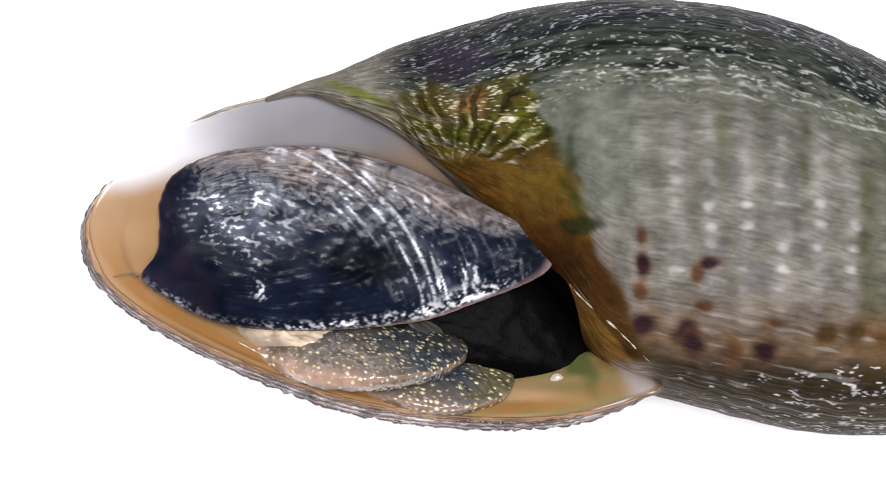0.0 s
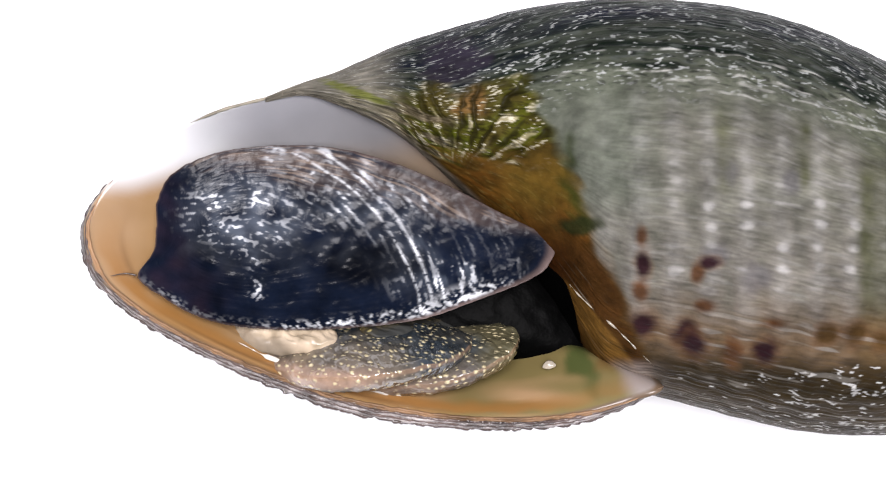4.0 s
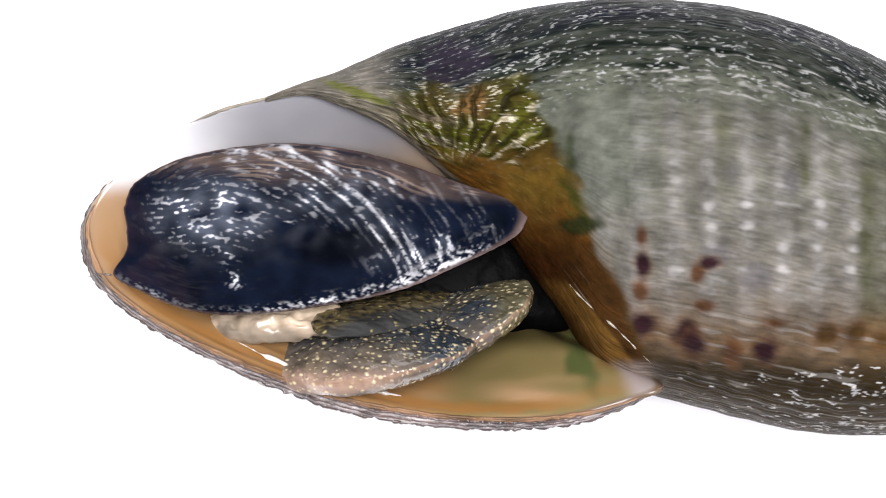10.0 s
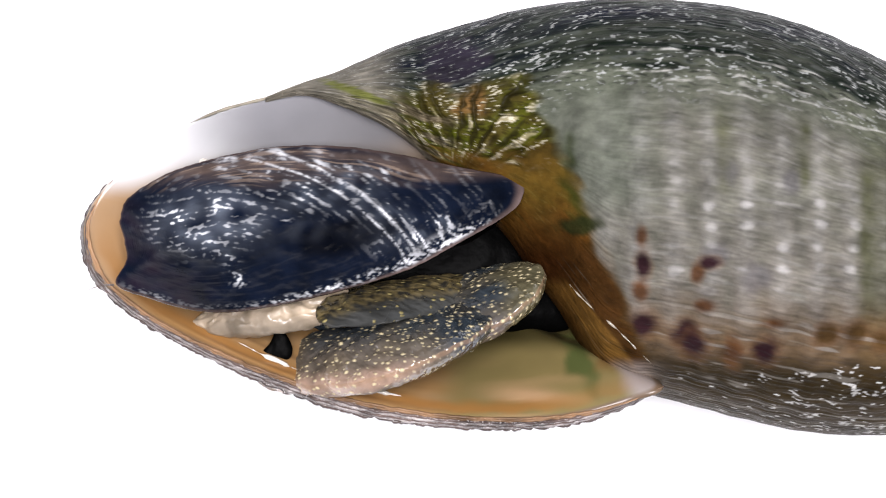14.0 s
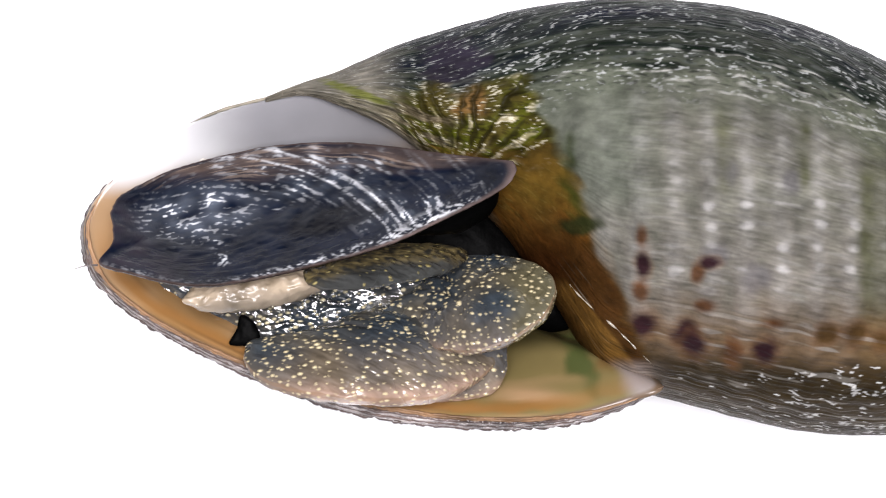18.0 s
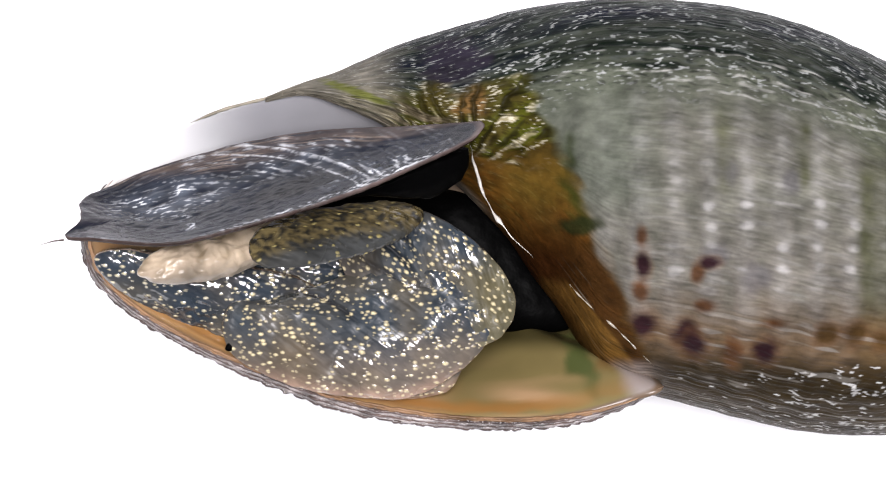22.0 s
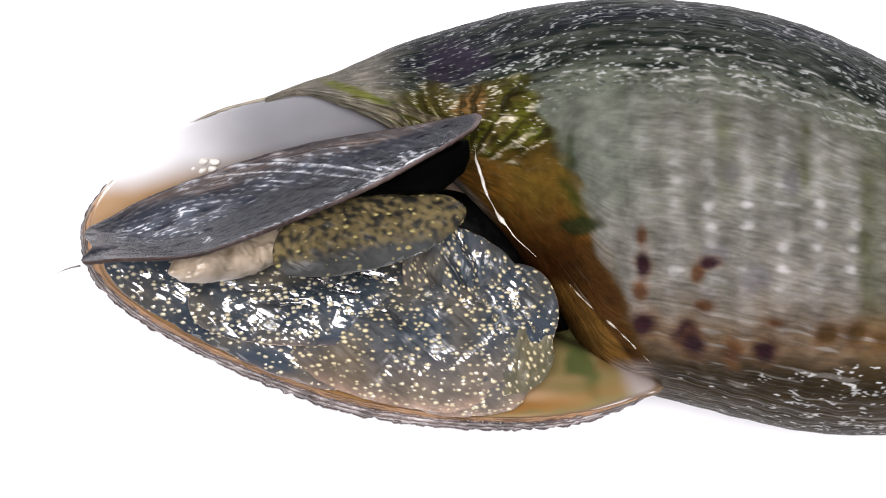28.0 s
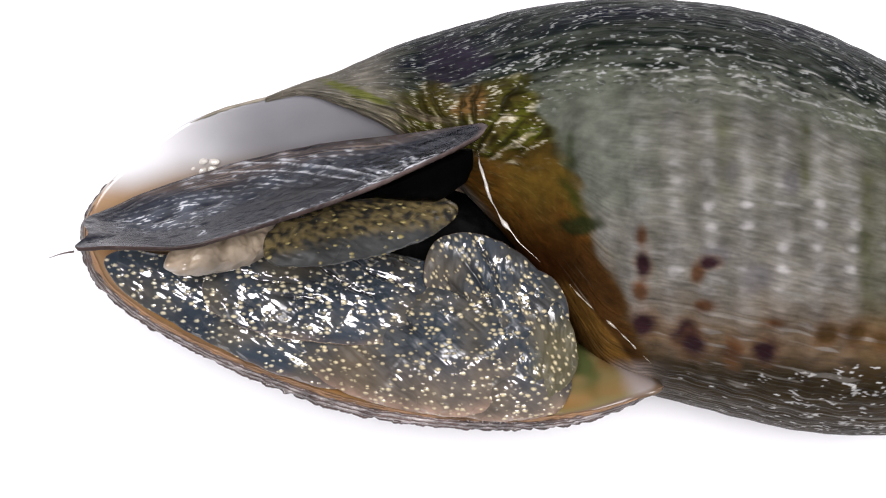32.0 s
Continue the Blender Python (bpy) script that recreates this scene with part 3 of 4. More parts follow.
def mouth_pigment(v, inside):
    X, Y = v[:, 0], v[:, 1]
    n1, n2 = rough_field(v, (0.5, 0.5, 0.5), 3.0), rough_field(v, (1.6, 1.6, 1.6), 9.0)
    col = np.tile(np.array([0.26, 0.15, 0.06]), (len(v), 1))
    col = blend(col, (0.32, 0.22, 0.13), 0.5 * n1 + 0.4 * n2)
    # porcelain callus along the pillar; glare towards the outer lip painted in as white
    white = ease(Y - 0.12 * (X + 8) + 0.3 * n1, 1.9, 3.1)
    col = blend(col, (0.31, 0.2, 0.115), 0.6 * (1 - ease(X, -10.5, -8.5)))
    # greyer tan: the lid's shade put into the wall colour
    col = blend(col, (0.215, 0.17, 0.13), 0.8 * ease(X, -9.0, -7.0) * ease(Y, 0.5, 2.0))
    col = blend(col, (0.225, 0.223, 0.235), white)
    col = blend(col, (0.17, 0.165, 0.17), 0.6 * white * ease(X + 0.4 * n1, -4.2, -1.0))
    col = blend(col, (0.74, 0.74, 0.74), white * (1 - ease(X + 0.35 * Y, -9.0, -4.0)))
    # the deep wall by the suture: olive and tan bands, a green stain
    deep = ease(X + 0.1 * n2, -0.6, 0.9) * (Y < 0.5)
    col = blend(col, (0.16, 0.125, 0.048), deep)
    bands = rough_field(np.column_stack([0.18 * X, Y, 0 * X]), (1, 2.6, 1), 23.0)
    col = blend(col, (0.36, 0.23, 0.12), deep * np.clip(0.25 + 1.5 * bands, 0, 1) * np.exp(-((X - 2.7) / 1.3) ** 2) * (1 - ease(Y, -3.3, -2.7)))
    # gradual fall into the mouth's darkness, painted on the wall
    col = blend(col, (0.028, 0.023, 0.008), 0.92 * deep * ease(Y, -3.4, -2.75))
    col = blend(col, (0.045, 0.065, 0.018), 0.85 * (1 - ease(np.hypot((X - 4.3 + 0.15 * (Y + 3.6)) / 0.45, (Y + 3.64) / 0.9) + 0.9 * n2, 0.3, 1.3)))
    col = blend(col, (0.13, 0.065, 0.02), 0.8 * ease(X - 0.75 * Y, 4.66 - 0.75 * -3.73 - 0.1, 4.66 - 0.75 * -3.73 + 0.15) * ease(Y, -4.01, -3.4))
    # orange band along the edge of the outer lip
    ring = np.minimum(np.arange(len(v)) // 260, 59)
    below = 1 - ease(Y, -1.5, 1.5)
    band = ease(ring + 1.5 * n2, 2, 4) * (1 - ease(ring + 1.5 * n2, 5, 9)) * below
    col = blend(col, (0.25, 0.115, 0.03), 0.8 * band * (1 - 0.6 * ease(X, 2.5, 5)))
    thread = ease(rough_field(np.column_stack([ring * 0.9, 0.12 * X, 0 * X]), (1, 1, 1), 41.0), 0.1, 0.5) * (ring < 12) * below
    col = blend(col, (0.1, 0.05, 0.02), 0.6 * thread)
    # lilac-grey callus in the corner by the suture
    col = blend(col, (0.25, 0.215, 0.205), 0.85 * ease(X + 0.4 * Y + 0.15 * n2, 3.7, 4.3) * (1 - ease(Y, -3.5, -3.0)))
    # shade of the deep mouth, put into the colour
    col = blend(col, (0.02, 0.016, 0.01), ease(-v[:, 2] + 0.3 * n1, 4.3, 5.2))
    col[:520] = blend(col[:520], (0.12, 0.08, 0.05), (below * (ring < 2))[:520])
    out = np.arange(len(v)) >= inside
    dark = np.tile(np.array([0.045, 0.045, 0.035]), (len(v), 1))
    dark = blend(dark, (0.09, 0.08, 0.06), 0.5 + n2)
    dark = blend(dark, (0.26, 0.245, 0.21), ease(Y, 0.6, 1.4))
    # the same glare on the outer side, painted white
    dark = blend(dark, (0.74, 0.74, 0.74), ease(Y, 1.6, 2.4) * (1 - ease(X, -8.2, -6.8)))
    return np.where(out[:, None], dark, col)


v, f, inside, rim = mouth()
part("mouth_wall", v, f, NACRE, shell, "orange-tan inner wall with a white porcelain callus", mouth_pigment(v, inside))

# lip: growth layers stacked along the outer edge
edge = spline([(-10.25, 2.15, -0.45), (-10.66, 1.68, -0.4), (-11.09, 0.63, -0.3), (-10.7, -0.77, -0.2), (-9.58, -1.86, -0.1), (-7.95, -2.82, 0),
    (-5.84, -3.78, 0), (-3.22, -4.71, 0), (-0.77, -5.18, 0), (1.68, -5.37, 0), (3.95, -5.23, 0.1), (5.69, -4.77, 0.2),
    (6.82, -4.24, 0.3)], 420)
centre = np.array((-1.65, -0.51))
away = edge[:, :2] - centre
away /= np.linalg.norm(away, axis=1)[:, None]
for i, (shift, drop, r) in enumerate([(-0.13, 0.0, 0.05), (-0.07, -0.02, 0.045), (0.0, -0.05, 0.06), (0.07, -0.12, 0.05), (0.14, -0.2, 0.055), (0.2, -0.3, 0.05)]):
    line = edge.copy()
    w = rough_field(edge, (1.2, 1.2, 1.2), 11.0 * i)
    w2 = rough_field(edge, (4.0, 4.0, 4.0), 5.0 + 11.0 * i)
    w3 = rough_field(edge, (10.0, 10.0, 10.0), 8.0 + 11.0 * i)
    ends = np.clip(np.minimum(np.arange(420), 419 - np.arange(420)) / 60, 0, 1)
    line[:, :2] += away * (ends * (shift + 0.05 * w + 0.03 * w2 + 0.02 * w3))[:, None]
    line[:, 2] += ends * (drop + 0.06 * w2)
    taper = np.clip(np.minimum(np.arange(420), 419 - np.arange(420)) / 40, 0.15, 1)
    v, f = tube(line, r * taper, 10, 0.35, 3.0 * i)
    part("lip_layer", v, f, (LIP_TAN, LIP_TAN, LIP, LIP_GREY, LIP, LIP_GREY)[i], shell)
line = edge.copy()
jag = rough_field(edge, (5.0, 5.0, 5.0), 77.0) + 0.6 * rough_field(edge, (11.0, 11.0, 11.0), 91.0)
line[:, :2] += away * (ends * (0.25 + 0.1 * jag))[:, None]
line[:, 2] -= 0.4
v, f = tube(line, 0.07, 8, 0.6, 5.0)
part("lip_fringe", v, f, FRINGE, shell, "dark ragged skin along the lip")

rim_line = spline([(-7.9, 3.93, -0.8), (-6.78, 4.38, -0.85), (-5.2, 4.79, -0.95), (-3.87, 5.15, -1.02), (-3.26, 5.33, -1.07)], 160)
v, f = tube(rim_line, 0.05 * np.clip(np.minimum(np.arange(160), 159 - np.arange(160)) / 20, 0.2, 1), 8, 0.4, 2.0)
part("rim_edge", v, f, RIM_SKIN, shell, "thin olive skin along the rim")

# wet ridge where the pillar turns in; its broken glints built as a whitish tube
line = spline([(3.9, -1.1), (4.34, -1.54), (4.78, -1.97), (5.47, -2.58), (5.99, -3.1), (6.5, -3.62)], 160)
line = np.column_stack([line, whorl_height(line[:, 0], line[:, 1]) + 0.03])
line[:, 0] += 0.05 * rough_field(line, (2, 2, 2), 2.0)
line[:, 2] += 0.02 * rough_field(line, (2.5, 2.5, 2.5), 12.0)
thick = np.clip(0.3 + 1.8 * rough_field(line, (3.2, 3.2, 3.2), 33.0), 0.1, 1)
v, f = tube(line, 0.038 * thick * np.clip(np.minimum(np.arange(160), 159 - np.arange(160)) / 20, 0.2, 1), 8, 0.4, 1.0)
part("pillar_ridge", v, f, MUCUS, shell, "wet shining ridge of the pillar")
line = spline([(-0.77, 1.96, 0), (-0.6, 1.23, 0.1), (-0.39, 0.53, 0.2), (0, -0.23, 0.3), (0.49, -0.84, 0.38), (1.14, -1.49, 0.47)], 90)
line[:, 0] += 0.05 * rough_field(line, (2.5, 2.5, 2.5), 6.0)
thick = np.clip(0.55 + 1.3 * rough_field(line, (2.0, 2.0, 2.0), 41.0), 0.2, 1)
v, f = tube(line, 0.065 * thick * np.clip(np.minimum(np.arange(90), 89 - np.arange(90)) / 20, 0.25, 1), 8, 0.7, 4.0)
strand = part("mucus_strand", v, f, SLIME, snail, "shining white strand of slime", lift=False)

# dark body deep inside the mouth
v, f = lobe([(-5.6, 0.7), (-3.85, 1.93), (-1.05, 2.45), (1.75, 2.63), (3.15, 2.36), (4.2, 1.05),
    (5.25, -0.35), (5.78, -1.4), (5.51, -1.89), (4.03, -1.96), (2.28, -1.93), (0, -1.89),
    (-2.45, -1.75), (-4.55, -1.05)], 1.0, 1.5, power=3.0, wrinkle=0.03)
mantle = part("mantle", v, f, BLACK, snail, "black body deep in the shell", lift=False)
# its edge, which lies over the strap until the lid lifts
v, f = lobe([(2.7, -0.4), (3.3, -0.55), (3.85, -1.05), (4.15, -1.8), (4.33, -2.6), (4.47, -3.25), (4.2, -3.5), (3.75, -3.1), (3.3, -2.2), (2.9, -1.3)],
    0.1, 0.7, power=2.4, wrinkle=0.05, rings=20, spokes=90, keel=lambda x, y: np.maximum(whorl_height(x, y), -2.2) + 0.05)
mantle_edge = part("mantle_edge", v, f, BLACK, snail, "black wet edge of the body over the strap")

# ---- operculum: a horny lid with growth rings round an off-centre nucleus ----
OPERCULUM = [
    (-5.57, 1.13), (-5.11, 2.08), (-3.79, 2.73), (-1.76, 2.97), (0, 2.87), (1.77, 2.4),
    (3.53, 1.67), (5.12, 0.82), (6.27, 0.24), (6.8, -0.12), (6.67, -0.78), (6.09, -1.3),
    (4.41, -1.98), (2.65, -2.58), (0.36, -2.85), (-1.76, -2.9), (-3.88, -2.65), (-5.29, -1.98),
    (-6.08, -1.32), (-5.64, -0.54), (-5.57, 0.37),
]


def lid():
    spokes, rings = 420, 170
    o = spline(OPERCULUM, spokes, True)
    c = np.array((-3.79, 0.44))
    jag = rough_field(np.column_stack([o, 0 * o[:, 0]]), (4.5, 4.5, 1), 4.0)
    o = o + (o - c) / np.linalg.norm(o - c, axis=1)[:, None] * (0.03 * jag)[:, None]
    top = []
    for k in np.linspace(0.004, 1, rings):
        p = c + (o - c) * k
        top.append(np.column_stack([p, np.full(spokes, k)]))
    t = np.vstack(top)
    k = t[:, 2].copy()
    flat = np.column_stack([t[:, :2], 0 * k])
    n1 = rough_field(flat, (0.6, 0.6, 1), 3.0)
    n2 = rough_field(flat, (1.8, 1.8, 1), 17.0)
    ang = np.arctan2(t[:, 1] - c[1], t[:, 0] - c[0])
    ringed = rough_field(np.column_stack([k * 16 + 0.9 * n1, ang * 1.4, 0 * k]), (1, 1, 1), 29.0)
    fine = rough_field(np.column_stack([k * 46 + 2 * n1, ang * 2.5, 0 * k]), (1, 1, 1), 53.0)
    z = -0.25 * (1 - k ** 2) + 0.012 * ringed + 0.005 * fine + 0.05 * np.exp(-((np.hypot(t[:, 0] + 3.65, t[:, 1] + 3.25) + 0.12 * n1 - 6.75) / 0.08) ** 2) + 0.04 * n2 + 0.014 * rough_field(flat, (4.5, 4.5, 1), 61.0)
    z = z * (0.35 + 0.65 * (1 - k ** 6)) + 0.08
    top_v = np.column_stack([t[:, :2], z])
    low = []
    for q in np.linspace(1, 0.004, 24):
        p = c + (o - c) * (q * 0.985 if q > 0.99 else q)
        low.append(np.column_stack([p, np.full(spokes, -0.06 - 0.25 * (1 - q ** 2))]))
    v = np.vstack([top_v, np.vstack(low)])
    # the upper margin is arched
    v[:, 2] += 0.12 * ease(v[:, 1], 0.3, 2.6) * ease(v[:, 0], -5.6, -3.6) * (1 - ease(v[:, 0], 1.8, 5.0))
    f = grid_faces(rings + 24, spokes)
    col = np.tile(np.array([0.003, 0.005, 0.0115]), (len(v), 1))
    nt = len(top_v)
    Y = v[:, 1]
    core = np.zeros(len(v))
    core[:nt] = 1 - ease(np.hypot((t[:, 0] - 0.9) / 2.0, (t[:, 1] + 0.75) / 1.0) + 0.25 * n1, 0.5, 1.1)
    plum = np.zeros(len(v))
    plum[:nt] = (1 - ease(t[:, 0] + 0.4 * t[:, 1] + 0.6 * n1, -5.2, -3.4)) * (0.6 + n2)
    col = blend(col, (0.012, 0.008, 0.014), 0.7 * plum)
    col = blend(col, (0.001, 0.0012, 0.0022), 0.9 * core)
    patch = np.zeros(len(v))
    patch[:nt] = ease(k, 0.0, 0.1) * (1 - ease(k, 0.25, 0.62)) * (0.2 + 0.6 * n2)
    col = blend(col, (0.03, 0.034, 0.042), patch)
    brown = np.zeros(len(v))
    brown[:nt] = ease(Y[:nt] + 0.25 * n1 + 0.22 * t[:, 0], 1.2, 2.1) * (0.7 + ringed)
    col = blend(col, (0.062, 0.044, 0.036), brown)
    tan = np.zeros(len(v))
    tan[:nt] = ease(Y[:nt] + 0.2 * n1 + 0.2 * t[:, 0], 1.3, 1.9) * ease(fine + 0.5 * n2, 0.12, 0.4)
    col = blend(col, (0.17, 0.125, 0.095), 0.8 * tan)
    # sun glints and their halos, painted in together with the pale growth lines
    pale = np.zeros(len(v))
    speck = 0.7 * rough_field(flat, (5.0, 5.0, 1), 71.0) + 0.8 * rough_field(flat, (11.0, 11.0, 1), 75.0)
    streak = rough_field(np.column_stack([k * 14 + 1.2 * n1, ang * 13.0, 0 * k]), (1, 1, 1), 87.0)
    px, py = t[:, 0], t[:, 1]
    sweep = np.hypot(px + 3.65, py + 3.25) + 0.12 * n1
    turn = np.arctan2(py + 3.25, px + 3.65)
    stroke = rough_field(np.column_stack([sweep * 7.5, turn * 19.0, 0 * k]), (1, 1, 1), 99.0)
    arcs = 1.25 * rough_field(np.column_stack([sweep * 8.0, turn * 5.0, 0 * k]), (1, 1, 1), 93.0) + 0.25 * n2
    west = 1 - ease(np.hypot(0.75 * (px + 2.9), 1.1 * (py - 0.8)) + 0.5 * n2, 0.6, 1.9)
    band = np.exp(-((sweep - 6.55) / 0.7) ** 2) * ease(py, -2.3, -1.4)
    high = np.maximum(1 - ease(np.hypot((px - 1.7) / 1.5, (py - 1.1) / 0.8) + 0.4 * n2, 0.5, 1.15), 1 - ease(np.hypot((px - 0.1) / 1.3, (py - 1.0) / 0.75) + 0.5 * n2, 0.4, 1.1))
    heel = 1 - ease(np.hypot((px - 3.5 - 0.25 * (py + 1.4)) / 1.3, (py + 1.25) / 0.6) + 0.35 * n2, 0.5, 1.15)
    tail = np.exp(-((px + 2.6 + 0.1 * py) / 0.2) ** 2) * ease(-py, -0.2, 0.3) * (1 - ease(-py, 1.6, 2.1))
    zone = np.clip(0.9 * west + 0.75 * band + 0.9 * high + 1.2 * tail + 1.1 * heel + 0.1 * ease(px, 1.6, 2.4), 0, 1) * (0.4 + 0.6 * ease(n2 + 0.6 * n1, -0.3, 0.25)) * (1 - 0.9 * core[:nt])
    halo = np.zeros(len(v))
    halo[:nt] = ease(0.6 * arcs + 0.35 * stroke + 0.6 * n2, -0.3, 0.7) * np.clip(zone, 0, 1)
    pale[:nt] = ease(0.8 * arcs + 1.0 * stroke + 0.5 * speck, 0.26, 0.62) * zone
    pale[:nt] += 0.9 * (np.exp(-((sweep - 6.75) / 0.05) ** 2) + np.exp(-((sweep - 6.35) / 0.035) ** 2)) * ease(speck + 0.4, 0.0, 0.5)
    lower = ease(k, 0.84, 0.95) * ease(px, -1.5, 1.0) * ease(-py, 0.2, 1.2)
    pale[:nt] += 0.8 * lower * ease(streak + 0.5 * speck, 0.05, 0.5)
    pale[:nt] += (0.25 + 0.6 * ease(px, -2.6, -1.0)) * ease(k, 0.88, 0.97) * ease(-py, 1.0, 1.8) * ease(speck + 0.4 * streak, 0.0, 0.35)
    pale_cut = 0.8 * np.ones(len(v))
    pale_cut[:nt] = 0.5 + 0.45 * ease(rough_field(flat, (1.3, 1.3, 1), 101.0) + 0.4 * n2, -0.25, 0.4)
    veil = np.zeros(len(v))
    veil[:nt] = 0.75 * (0.75 * west + 0.3 * band + 0.3 * high) * (0.75 + n2)
    col = blend(col, (0.062, 0.072, 0.092), veil)
    col = blend(col, (0.07, 0.083, 0.105), 0.6 * halo)
    col = blend(col, (0.62, 0.63, 0.65), pale_cut * np.clip(pale, 0, 1))
    rimc = np.zeros(len(v))
    rimc[:nt] = ease(k, 0.965, 1.0) * 0.9
    col = blend(col, (0.05, 0.034, 0.03), rimc)
    col = blend(col, (0.1, 0.072, 0.066), rimc * ease(v[:, 0], 0.8, 2.6) * ease(-v[:, 1], -0.2, 0.4))
    col[nt:] = (0.03, 0.02, 0.016)
    # the heel curls up
    v[:, 2] += 0.5 * ease(-v[:, 0] - 0.3 * v[:, 1], 3.4, 6.2)
    return v, f, col


v, f, col = lid()
operculum = part("operculum", v, f, HORN, snail, "blue-black horny lid with growth rings", col, lift=False)
line = spline([(-6.15, -1.25, 0.43), (-6.5, -1.2, 0.46), (-6.95, -1.28, 0.48)], 30)
v, f = tube(line, np.linspace(0.035, 0.008, 30), 6)
part("thread", v, f, FRINGE, operculum, "dark loose thread at the lid's end", lift=False)
v, f = lobe([(1.94, -0.78), (3.18, -0.09), (4.59, 0.18), (5.83, -0.12), (6.09, -0.66), (4.77, -1.21),
    (3.36, -1.49), (2.03, -1.44)], 0.2, 1.2, power=2.6, wrinkle=0.06)
v[:, 2] = v[:, 2] * (0.12 + 0.88 * ease(v[:, 0], 2.0, 5.2)) - 0.5
muscle = part("muscle", v, f, BLACK, operculum, "black flesh under the lid", lift=False)

# ---- soft foot, in pads that slide over one another ----
PADS = {}


FOLDS = {
    "front": ((-0.6, 2.4, -0.75, 0.09, 0.3), (0.9, 2.0, -0.95, 0.08, 0.26), (-2.2, 1.0, -0.5, 0.09, 0.22), (0.1, 2.3, -0.8, 0.05, 0.14), (1.9, 2.3, -1.1, 0.06, 0.18)),
    "tip": ((-2.4, 0.9, -0.25, 0.07, 0.2), (-1.9, 0.2, -0.2, 0.08, 0.22), (-2.0, -0.5, -0.12, 0.06, 0.16)),
    "mid": ((-3.2, 0.5, -0.2, 0.07, 0.18), (-0.8, 0.8, -0.45, 0.08, 0.22), (0.6, 0.9, -0.5, 0.07, 0.2), (-2.0, -0.1, -0.25, 0.06, 0.16)),
}


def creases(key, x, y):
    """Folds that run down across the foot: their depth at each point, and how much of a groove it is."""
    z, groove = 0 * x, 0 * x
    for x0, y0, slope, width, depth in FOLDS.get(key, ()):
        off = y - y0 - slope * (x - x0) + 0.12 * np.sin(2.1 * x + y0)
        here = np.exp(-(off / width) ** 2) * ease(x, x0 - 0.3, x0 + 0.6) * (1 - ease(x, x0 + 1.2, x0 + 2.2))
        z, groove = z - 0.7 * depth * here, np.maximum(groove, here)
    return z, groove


def soft_pad(key, name, outline, top, under, mat, label, seed):
    v, f = lobe(outline, top, under, power=2.6, keel=lambda x, y: creases(key, x, y)[0], wrinkle=0.16 if mat is CREAM else 0.07, folds=(1.7, 2.4, 1.7) if mat is CREAM else (2.2, 2.2, 2.2), seed=seed, flat=0.75 if mat in (SKIN, WET_SKIN) else 0.5)
    n1 = rough_field(v, (0.9, 0.9, 0.9), seed)
    flesh = np.tile(np.array([0.026, 0.034, 0.042]), (len(v), 1))
    flesh = blend(flesh, (0.06, 0.054, 0.042), 0.3 + 1.1 * n1)
    rim_k = np.repeat(np.concatenate([np.linspace(0, 1, RINGS), np.linspace(1, 0, RINGS)[1:]]), SPOKES)
    if mat in (SKIN, WET_SKIN):
        if key in ("front", "tip", "corner"):
            low = ease(-v[:, 1] + 0.4 * n1, -0.2, 1.5)
            flesh = blend(flesh, (0.16, 0.12, 0.078), (0.25 if key == "tip" else 0.5) * low)
        flesh = blend(flesh, (0.3, 0.2, 0.145), (0.8 if key in ("front", "corner") else 0.3) * ease(-v[:, 1] + 0.3 * n1, 0.9, 1.9) * ease(rim_k, 0.55, 0.9))
        if key == "tip":
            flesh = blend(flesh, (0.15, 0.125, 0.05), 0.5 * ease(v[:, 0] + 0.5 * v[:, 1] + 0.5 * n1, 1.2, 2.6))
    elif mat is RIDGE:
        flesh = blend(np.tile(np.array([0.11, 0.085, 0.038]), (len(v), 1)), (0.018, 0.017, 0.014), 0.4 + 1.8 * rough_field(v, (5.0, 5.0, 5.0), seed + 3))
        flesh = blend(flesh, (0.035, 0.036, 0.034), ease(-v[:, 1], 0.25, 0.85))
    else:
        flesh = blend(np.tile(np.array([0.43, 0.345, 0.25]), (len(v), 1)), (0.17, 0.13, 0.08), 0.1 + 1.3 * rough_field(v, (2.4, 2.4, 2.4), seed + 5))
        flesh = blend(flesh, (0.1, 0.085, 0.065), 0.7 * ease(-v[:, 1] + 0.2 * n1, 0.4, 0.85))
    if mat in (SKIN, WET_SKIN):
        flesh = blend(flesh, (0.24, 0.15, 0.09), 0.55 * ease(rim_k, 0.93, 0.985))
        # shade in the creases, put into the flesh colour
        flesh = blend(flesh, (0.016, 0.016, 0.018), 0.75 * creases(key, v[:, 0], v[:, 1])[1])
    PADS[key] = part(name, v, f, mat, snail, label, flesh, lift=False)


soft_pad("front", "foot_pad", [(-4.39, 0.44), (-4.46, -0.79), (-3.47, -1.56), (-1.94, -2.08), (-0.11, -2.29), (1.42, -2.17), (2.94, -1.24), (3.85, -0.02), (4.1, 1.12), (3.71, 2.12), (2.78, 2.57), (1.42, 2.26), (-0.11, 1.8), (-1.94, 1.05), (-3.17, 0.67)], 0.75, 0.9, SKIN, "slate-grey foot flesh with yellow flecks and a tan edge", 1)
soft_pad("tip", "foot_pad", [(-2.89, -0.26), (-2.28, -1.14), (-0.79, -1.72), (1.05, -1.72), (2.45, -1.02), (3.1, 0.14), (2.65, 1.22), (1.1, 1.8), (-0.96, 1.72), (-2.45, 0.84)], 0.45, 0.8, SKIN, "slate-grey foot flesh with yellow flecks", 5)
